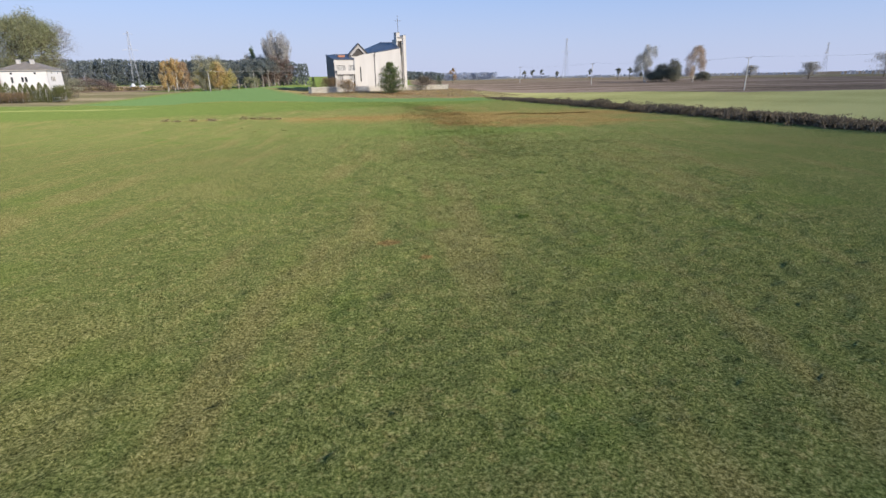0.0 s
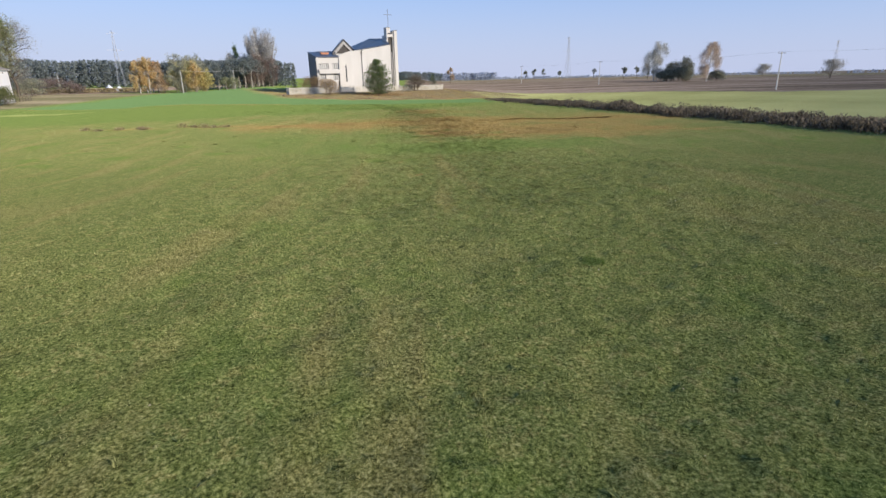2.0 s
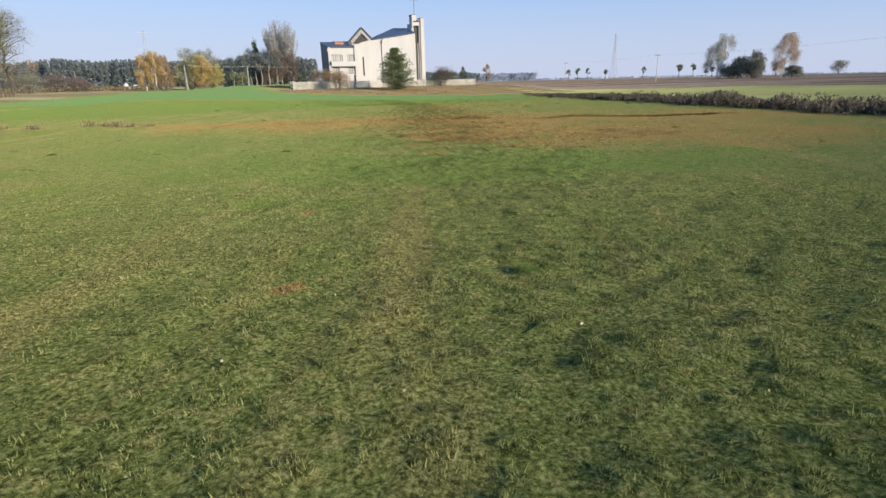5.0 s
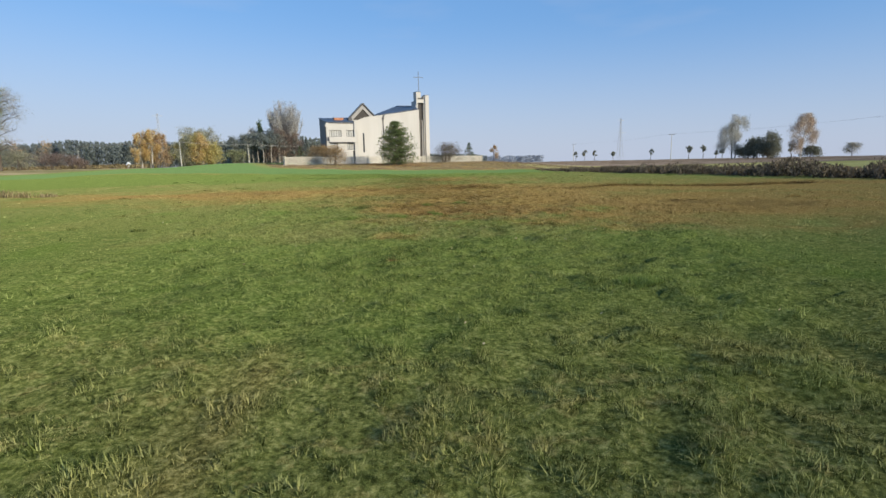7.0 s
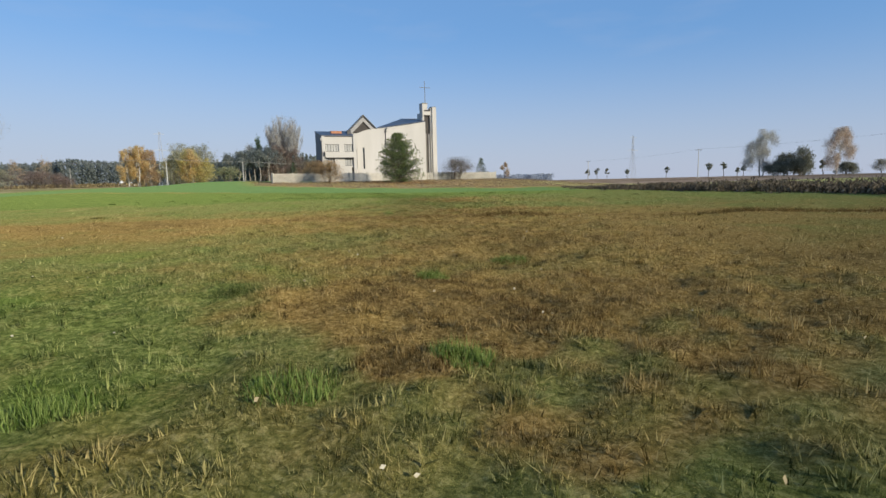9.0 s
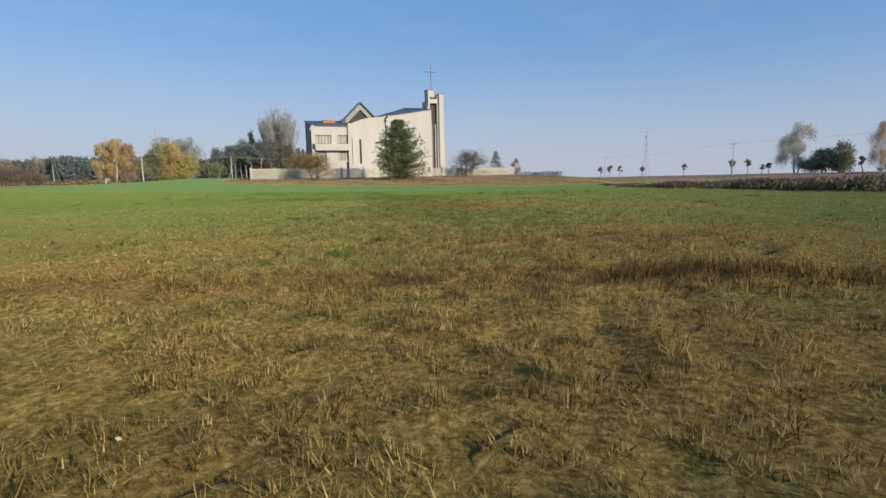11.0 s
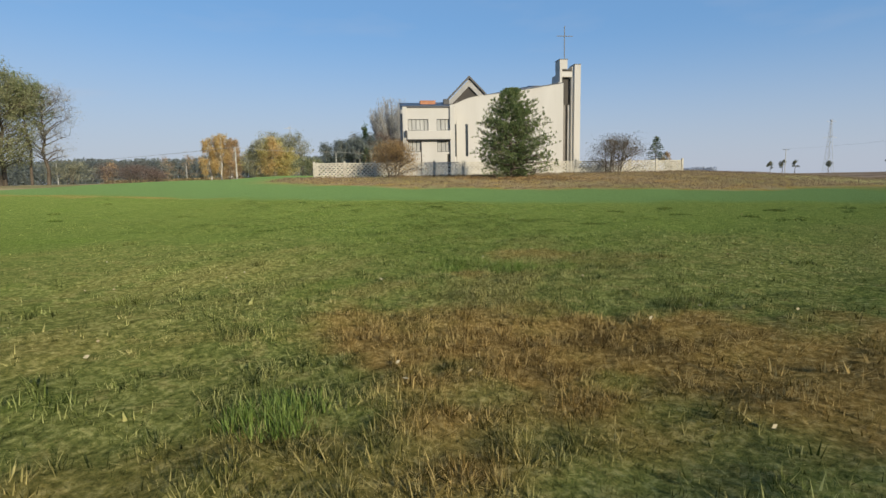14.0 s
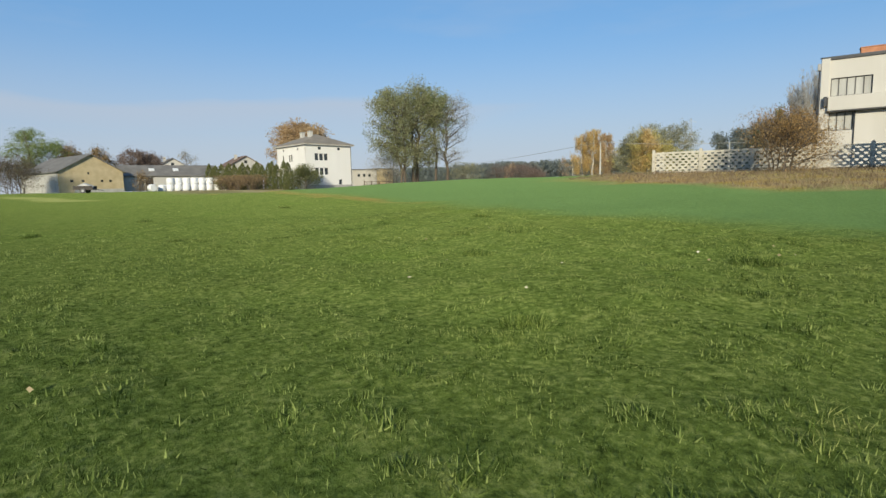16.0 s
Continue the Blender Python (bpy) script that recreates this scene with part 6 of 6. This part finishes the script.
# trees over the ploughed land
build_birch(111.6, 253.7, 16.4, 9.6, L_SILVER, M_BIRCH, "silvery thin leaved birch over ploughed land", 120, 2600, 0.16, 2, (-0.2, 0), 0.10, size=0.22, trunk_r=0.26)
build_birch(124.6, 234, 14.9, 9.0, L_TAN, M_BIRCH, "tan leaved leaning birch over ploughed land", 121, 2200, 0.16, 1, (0.8, 0), 0.14, size=0.22, trunk_r=0.24)
for k_, (x_, y_, t_, w_) in enumerate(((114.5, 249, 5.0, 7), (117.5, 248, 8.4, 8), (121.8, 248, 10.4, 8), (124.0, 250, 7.0, 6), (119.6, 246, 6.0, 8), (133.0, 242, 4.2, 6))):
    build_tree("dark_bush", x_, y_, t_, w_, L_DARK, M_BARK, "dense dark bush between two birches", "bush", 0.02, "egg" if k_ in (1, 2) else "shrub", 5000, 0.38, 0.6, 50, 0.1, 4, 122 + k_, 0.0, "dark bushes between birches", 0.26)
for k_, (x_, y_, t_) in enumerate(((89, 420, 8.5), (97.5, 430, 9.5), (110, 450, 10), (109, 400, 7.5), (133.4, 400, 9), (127.9, 330, 8.5), (135.4, 330, 9), (142.9, 332, 5.5), (147.5, 335, 6.5), (139.0, 262, 7.0), (22.6, 286, 9.5))):
    build_tree("field_pine" if k_ < 10 else "field_birch", x_, y_, t_ * 0.84, t_ * (0.36 + 0.05 * math.sin(k_ * 2.7)), L_DARK if k_ < 10 else L_ORANGE, M_BARK, "small lone pine far out in the fields" if k_ < 10 else "small orange birch by the field road", "tree", 0.45 if k_ < 10 else 0.2, "egg", 900, 0.5, 0.5, 7, 0.16, 1, 130 + k_, 0.0, "lone field trees", 0.36, lean=(0.5 * math.sin(k_ * 1.9), 0))
for k_, (x_, y_, t_) in enumerate(((178, 234, 8.5), (224, 246, 13.0), (236, 250, 12.0), (212, 330, 8))):
    build_tree("field_tree", x_, y_, t_ * 0.85, t_, L_GREY, M_BARK, "rounded grey green tree out in the fields", "tree", 0.12, "round", 4200, 0.36, 0.5, 26, 0.2, 1, 145 + k_, 0.0, "lone field trees", 0.34)
for k_, (x_, y_, t_, m_) in enumerate(((-185, 262, 9.5, L_ORANGE), (-281, 390, 20.0, L_ORANGE), (-260, 388, 21.0, L_ORANGE))):
    build_tree("rusty_tree", x_, y_, t_, t_ * 0.62, m_, M_BARK, "slim rusty autumn tree before the far forest", "tree", 0.15, "egg", 1500, 0.45, 0.6, 12, 0.14, 1, 150 + k_, 0.0, "rusty trees before the forest", 0.36)
for k_, (x_, y_, t_, w_) in enumerate(((-133.0, 215, 6.0, 9.0), (-127.0, 217, 5.2, 8.0), (-121.5, 213, 5.6, 8.0), (-117.0, 214, 4.6, 7.0), (-113.0, 211, 3.2, 6.0))):
    build_tree("brown_bush", x_, y_, t_, w_, L_SCRUB, M_BARK, "grey brown leafless thicket at the far field edge", "bush", 0.02, "shrub", 3600, 0.34, 0.2, 40, 0.06, 6, 160 + k_, 0.0, "brown thickets at the far field edge", 0.3)


def build_forest(name, line, depth, tall, count, leaves, label, seed, size=1.5, per=70, broad=1.0):
    """Far woods as one mass of crowns along a line."""
    rng = np.random.default_rng(seed)
    (ax, ay), (bx, by) = line
    L = math.hypot(bx - ax, by - ay)
    nx, ny = -(by - ay) / L, (bx - ax) / L
    cs = []
    for k in range(count):
        s, d = rng.uniform(0, 1), rng.uniform(0, depth)
        x, y = ax + (bx - ax) * s + nx * d, ay + (by - ay) * s + ny * d
        h = tall * rng.uniform(0.88, 1.0) * (0.96 + 0.04 * math.sin(s * 17) + 0.03 * math.sin(s * 41))
        w = h * rng.uniform(0.12, 0.18) * broad
        f = rng.uniform(0, 1, per) ** 0.8
        th = rng.uniform(0, math.tau, per)
        r = w * np.sqrt(rng.uniform(0.2, 1, per)) * (1.05 - 0.85 * f ** 1.5)
        z0 = H(x, y)
        cs.append(np.stack([x + r * np.cos(th), y + r * np.sin(th), z0 + h * (0.02 + 0.97 * f)], 1))
    c = np.concatenate(cs)
    me = leaf_mesh(name, c, size, rng, 0.75)
    return tagged(part_mesh(name, me, leaves), label, "forest", kind="stuff")


build_forest("far_forest", ((-520, 360), (-205, 425)), 40, 20.5, 1400, L_FOREST_HAZE, "dark conifer forest along the far field edge", 201, 1.35, 60, 0.95)
build_forest("far_forest", ((-205, 425), (-95, 400)), 30, 18, 760, L_FOREST_HAZE, "dark conifer forest behind the pylon", 202, 1.3, 62, 0.95)
build_forest("dark_grove", ((-80, 236), (-44, 238)), 12, 10.0, 60, L_FOREST_HAZE, "dark pine grove behind yellow trees", 203, 0.9, 90)
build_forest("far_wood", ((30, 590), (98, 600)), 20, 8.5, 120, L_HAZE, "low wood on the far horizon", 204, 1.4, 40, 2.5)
build_forest("far_wood", ((-22, 478), (34, 500)), 25, 7.5, 130, L_FOREST_HAZE, "low wood behind the church", 207, 1.3, 40, 2.5)
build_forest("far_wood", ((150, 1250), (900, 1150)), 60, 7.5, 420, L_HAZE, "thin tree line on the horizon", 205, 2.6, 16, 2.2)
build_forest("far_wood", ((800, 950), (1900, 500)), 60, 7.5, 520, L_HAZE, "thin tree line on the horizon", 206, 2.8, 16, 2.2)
build_forest("scrub", ((-165, 240), (-98, 222)), 9, 1.5, 150, L_WEED, "low pale dry weeds along the far field", 208, 0.5, 60, 7.0)


# ---- weeds and grass ----
def build_weeds():
    """Tall dry weeds along the ditch."""
    rng = np.random.default_rng(301)
    n = 3100
    yy = np.concatenate([40 + 92 * rng.random(2600) ** 1.4, rng.uniform(-30, 40, 500)])
    xx = ditch_x(yy) + rng.normal(size=n) * 1.2
    k = 26
    hgt = rng.uniform(0.75, 1.15, n) * (0.45 + 0.9 * vnoise(xx, yy, 0.4, 3.0)) * (1 - 0.45 * S(98, 116, yy)) * (1 - 0.8 * S(117, 130, yy))
    cx, cy = np.repeat(xx, k), np.repeat(yy, k)
    f = rng.uniform(0.05, 1, n * k)
    c = np.stack([cx + rng.normal(size=n * k) * 0.2, cy + rng.normal(size=n * k) * 0.2, land(cx, cy) + np.repeat(hgt, k) * f], 1)
    lean = np.tile(np.array([[0, 0, 0.5]]), (n * k, 1))
    tagged(part_mesh("ditch_weeds", leaf_mesh("ditch_weeds", c, 0.32, rng, 0.30, lean=lean), L_DITCH), "dry brown weeds and sedge along a field ditch", "weeds", kind="stuff")
    # tussocks of reed in the meadow
    rng = np.random.default_rng(302)
    pts = []
    for x, y, h in [(-39 + i * 0.75 + rng.normal() * 0.5, 77.8 + rng.normal() * 0.5, 0.14 + 0.36 * rng.random() ** 2) for i in range(27) if rng.random() < 0.6]:
        m = 160
        ff = rng.uniform(0, 1, m)
        pts.append(np.stack([x + rng.normal(size=m) * 0.3, y + rng.normal(size=m) * 0.25, H(x, y) + ff * h], 1))
    c = np.concatenate(pts)
    lean = np.tile(np.array([[0, 0, 1.3]]), (len(c), 1))
    tagged(part_mesh("reed_tussocks", leaf_mesh("reed_tussocks", c, 0.35, rng, 0.1, lean=lean), L_WEED), "dry straw coloured reed tussocks in the meadow", "reeds", kind="stuff")
    # the bank before the fence
    n = 19000
    u, v = rng.uniform(-10, 50, n), -rng.uniform(-0.5, 27, n)
    x = FENCE0[0] + u * math.cos(FA) - v * math.sin(FA)
    y = FENCE0[1] + u * math.sin(FA) + v * math.cos(FA)
    _, dry, _, _, _, _ = zones(x, y)
    keep = dry > 0.35
    x, y = x[keep], y[keep]
    k = 4
    cx, cy = np.repeat(x, k) + rng.normal(size=len(x) * k) * 0.1, np.repeat(y, k) + rng.normal(size=len(x) * k) * 0.1
    c = np.stack([cx, cy, land(cx, cy) + rng.uniform(0.02, 0.15, len(cx)) * (0.5 + 0.8 * np.abs(wob(cx, cy, 0.5)))], 1)
    lean = np.tile(np.array([[0, 0, 0.9]]), (len(c), 1))
    tagged(part_mesh("bank_grass", leaf_mesh("bank_grass", c, 0.19, rng, 0.10, lean=lean), L_BANK), "tall dry straw grass on the bank before the fence", "dry grass", kind="stuff")


build_weeds()


def build_pine_litter():
    """Fallen needles and cones under the pine."""
    rng = np.random.default_rng(304)
    n = 2600
    th, q = rng.uniform(0, math.tau, n), np.sqrt(rng.random(n)) * (0.75 + 0.35 * rng.random(n))
    x, y = -5.2 + 6.0 * q * np.cos(th), 141.2 + 3.2 * q * np.sin(th)
    c = np.stack([x, y, land(x, y) + rng.uniform(0.02, 0.12, n)], 1)
    tagged(part_mesh("pine_litter", leaf_mesh("pine_litter", c, 0.20, rng, 0.4), L_RUSTY), "red brown fallen needles under the pine", "litter", kind="stuff")


build_pine_litter()


def blades(rng, x, y, tall, k, reach, fat, tone, flat=0.48):
    """k blades for each tuft: single tapered leaves, some of them lying."""
    m = len(x) * k
    th = rng.uniform(0, math.tau, m)
    off = reach * np.sqrt(rng.random(m))
    bx, by = np.repeat(x, k) + off * np.cos(th), np.repeat(y, k) + off * np.sin(th)
    bz = land(bx, by) + turf(bx, by) - 0.012
    h = np.repeat(tall, k) * rng.uniform(0.5, 1.3, m)
    lying = rng.random(m) < flat
    h = np.where(lying, 0.62 * h, 0.9 * h)
    lean = h * np.where(lying, rng.uniform(0.8, 2.2, m), rng.uniform(0.1, 0.7, m))
    w = (0.0022 + 0.0018 * rng.random(m)) * fat
    ph = th + math.pi / 2 + rng.normal(size=m) * 0.5
    a = np.stack([bx - w * np.cos(ph), by - w * np.sin(ph), bz], 1)
    b = np.stack([bx + w * np.cos(ph), by + w * np.sin(ph), bz], 1)
    c = np.stack([bx + lean * np.cos(th), by + lean * np.sin(th), bz + h], 1)
    rnd = np.repeat(np.clip(np.repeat(tone, k) + 0.11 * rng.normal(size=m), 0.05, 0.8), 3)
    return np.stack([a, b, c], 1).reshape(-1, 3), rnd


def build_grass():
    """Tufts of grass over the meadow, thickest along its middle strip."""
    rng = np.random.default_rng(401)
    rows = ((66000, 8.5, 1.0, 2, 44, 6, 1.8, 1.5), (38000, 3.8, 0.95, 30, 50, 7, 1.2, 0.5), (92000, 1.6, 1.0, 47, 120, 9, 0.8, 0), (30000, 3.6, 1.0, 47, 120, 7, 1.3, 0),
            (20000, 4.5, 1.0, 106, 121, 7, 1.3, -7), (26000, 9.0, 1.1, 46, 119, 6, 2.1, 2), (10000, 22.0, 1.0, 40, 121, 5, 3.2, 0))
    vs, rn, names = [], [], ("crop", "dry", "brown", "pale", "plough", "lushness")
    for n, spread, s, lo, hi, k, fat, shift in rows:
        y = rng.uniform(lo, hi, n)
        x = shift + np.interp(y, LINE_Y, LINE_X) + np.clip(rng.normal(size=n), -2.2, 2.2) * spread * 0.8 * (1 + 0.75 * S(100, 86, y) * (spread < 2))
        # tufts crowd on the lumps and leave the hollows bare
        lump = vnoise(x, y, 3.6, 12.0) * 0.6 + vnoise(x, y, 6.0, 13.0) * 0.4
        crop, dry, brown, pale, plough, _ = zones(x, y)
        keep = (dry < 0.5) & (plough < 0.5) & (rng.random(n) < 0.25 + 0.15 * S(92, 103, y) + (0.75 - 0.15 * S(92, 103, y)) * S(0.36, 0.58, lump)) & (x < ditch_x(y) - 1)
        x, y, crop, brown, lump = x[keep], y[keep], crop[keep], brown[keep], lump[keep]
        tussock = S(0.74, 0.92, vnoise(x, y, 1.3, 5.0))
        tall = 0.032 + (0.040 - 0.018 * S(92, 103, y)) * S(0.34, 0.75, lump) + 0.020 * vnoise(x, y, 0.5, 6.0) + 0.026 * tussock + 0.016 * brown + 0.018 * S(56, 64, y) * S(116, 106, y)
        tall = 0.82 * tall * s * rng.uniform(0.65, 1.35, len(x)) * (1 - 0.4 * crop) * (1 - 0.2 * S(98, 106, y))
        # mid meadow: shade deep in the grass is put into darker blade tones
        mid_shade = S(56, 64, y) * S(108, 101, y)
        # tone follows the lumps, so hollows carry their shade as colour
        tone = np.clip(0.475 - 0.034 * mid_shade + (0.105 + 0.05 * S(52, 46, y) + 0.02 * mid_shade) * rng.normal(size=len(x)) - 0.05 * tussock + (0.14 + 0.22 * S(52, 46, y) + 0.16 * mid_shade) * (lump - 0.5), 0.1, 0.75)
        v, r = blades(rng, x, y, tall, k, 0.055 * s, fat, tone)
        vs.append(v)
        rn.append(r)
    # dark tussocks, and the sedge along the old drain
    n = 300
    x, y = rng.uniform(-26, 26, n), rng.uniform(54, 119, n)
    keep = (rng.random(n) < 0.25 + 0.75 * S(96, 104, y)) & (x < ditch_x(y) - 2)
    x, y = x[keep], y[keep]
    near = np.abs(x - np.interp(y, LINE_Y, LINE_X))
    for cx, cy, d in zip(x, y, near):
        size = rng.uniform(0.08, 0.26)
        m = int(70 * (size / 0.2) ** 2 * (2.2 if d < 4 else 1.0))
        th, q = rng.uniform(0, math.tau, m), np.sqrt(rng.random(m))
        tx, ty = cx + 1.4 * size * q * np.cos(th), cy + size * q * np.sin(th)
        v, r = blades(rng, tx, ty, 0.13 * (1.1 - 0.6 * q) * rng.uniform(0.7, 1.3), 4, 0.04, 1.1 if d < 4 else 2.0, np.full(m, rng.uniform(0.44, 0.50)), 0.4)
        vs.append(v)
        rn.append(r)
    n = 3400
    x = rng.uniform(0, 34, n)
    y = drain_y(x) + rng.normal(size=n) * 0.33 + 0.5 * (vnoise(x, x * 0, 0.3, 8.0) - 0.5)
    keep = vnoise(x, y, 0.45, 9.0) > 0.45 - 0.15 * S(6, 14, x)
    v, r = blades(rng, x[keep], y[keep], rng.uniform(0.10, 0.22, keep.sum()), 7, 0.09, 1.9, rng.uniform(0.33, 0.47, keep.sum()), 0.25)
    vs.append(v)
    rn.append(r)
    v = np.concatenate(vs)
    fields = list(zones(v[:, 0], v[:, 1]))
    # fresh blue-green clumps of sedge
    vs2, rn2 = [v], rn
    for cx, cy, size in ((1.35, 79.9, 0.2), (0.4, 97.2, 0.28), (0.05, 102.4, 0.5), (0.9, 102.3, 0.35), (5.2, 66.8, 0.3), (4.0, 64.9, 0.22), (7.5, 52.2, 0.3), (1.9, 60.7, 0.25), (5.6, 41.2, 0.2), (3.1, 15.4, 0.25), (6.0, 24.5, 0.3), (2.6, 87.9, 0.3), (3.3, 61.0, 0.3), (4.4, 61.6, 0.25)):
        m = 150
        th, q = rng.uniform(0, math.tau, m), np.sqrt(rng.random(m))
        w, r = blades(rng, cx + size * q * np.cos(th), cy + size * q * np.sin(th), 0.15 * (1.1 - 0.5 * q), 5, 0.03, 1.4, np.full(m, 0.55), 0.15)
        vs2.append(w)
        rn2.append(r)
    v, rnd = np.concatenate(vs2), np.concatenate(rn2)
    extra = len(v) - len(fields[0])
    attrs = {key: np.concatenate([val, np.full(extra, 1.0 if key == "lushness" else 0.0)]) for key, val in zip(names, fields)}
    attrs["rnd"] = rnd
    me = mesh_np("meadow_grass", v, np.arange(len(v)).reshape(-1, 3), attrs)
    tagged(part_mesh("meadow_grass", me, M_BLADE), "short green and straw coloured meadow grass tufts", "grass", kind="stuff")


build_grass()


def build_fallen_leaves():
    """Pale curled leaves that lie in the grass."""
    rng = np.random.default_rng(402)
    n = 420
    y = rng.uniform(6, 118, n)
    x = np.interp(y, LINE_Y, LINE_X) + rng.normal(size=n) * np.where(y < 46, 6.0, 3.5)
    c = np.stack([x, y, land(x, y) + turf(x, y) + 0.035], 1)
    lean = np.tile(np.array([[0.6, 0.6, 0.0]]), (n, 1))
    tagged(part_mesh("fallen_leaves", leaf_mesh("fallen_leaves", c, 0.04, rng, 0.75, lean=lean), L_FALLEN), "pale dry leaves scattered in the meadow grass", "leaves", kind="stuff")


build_fallen_leaves()
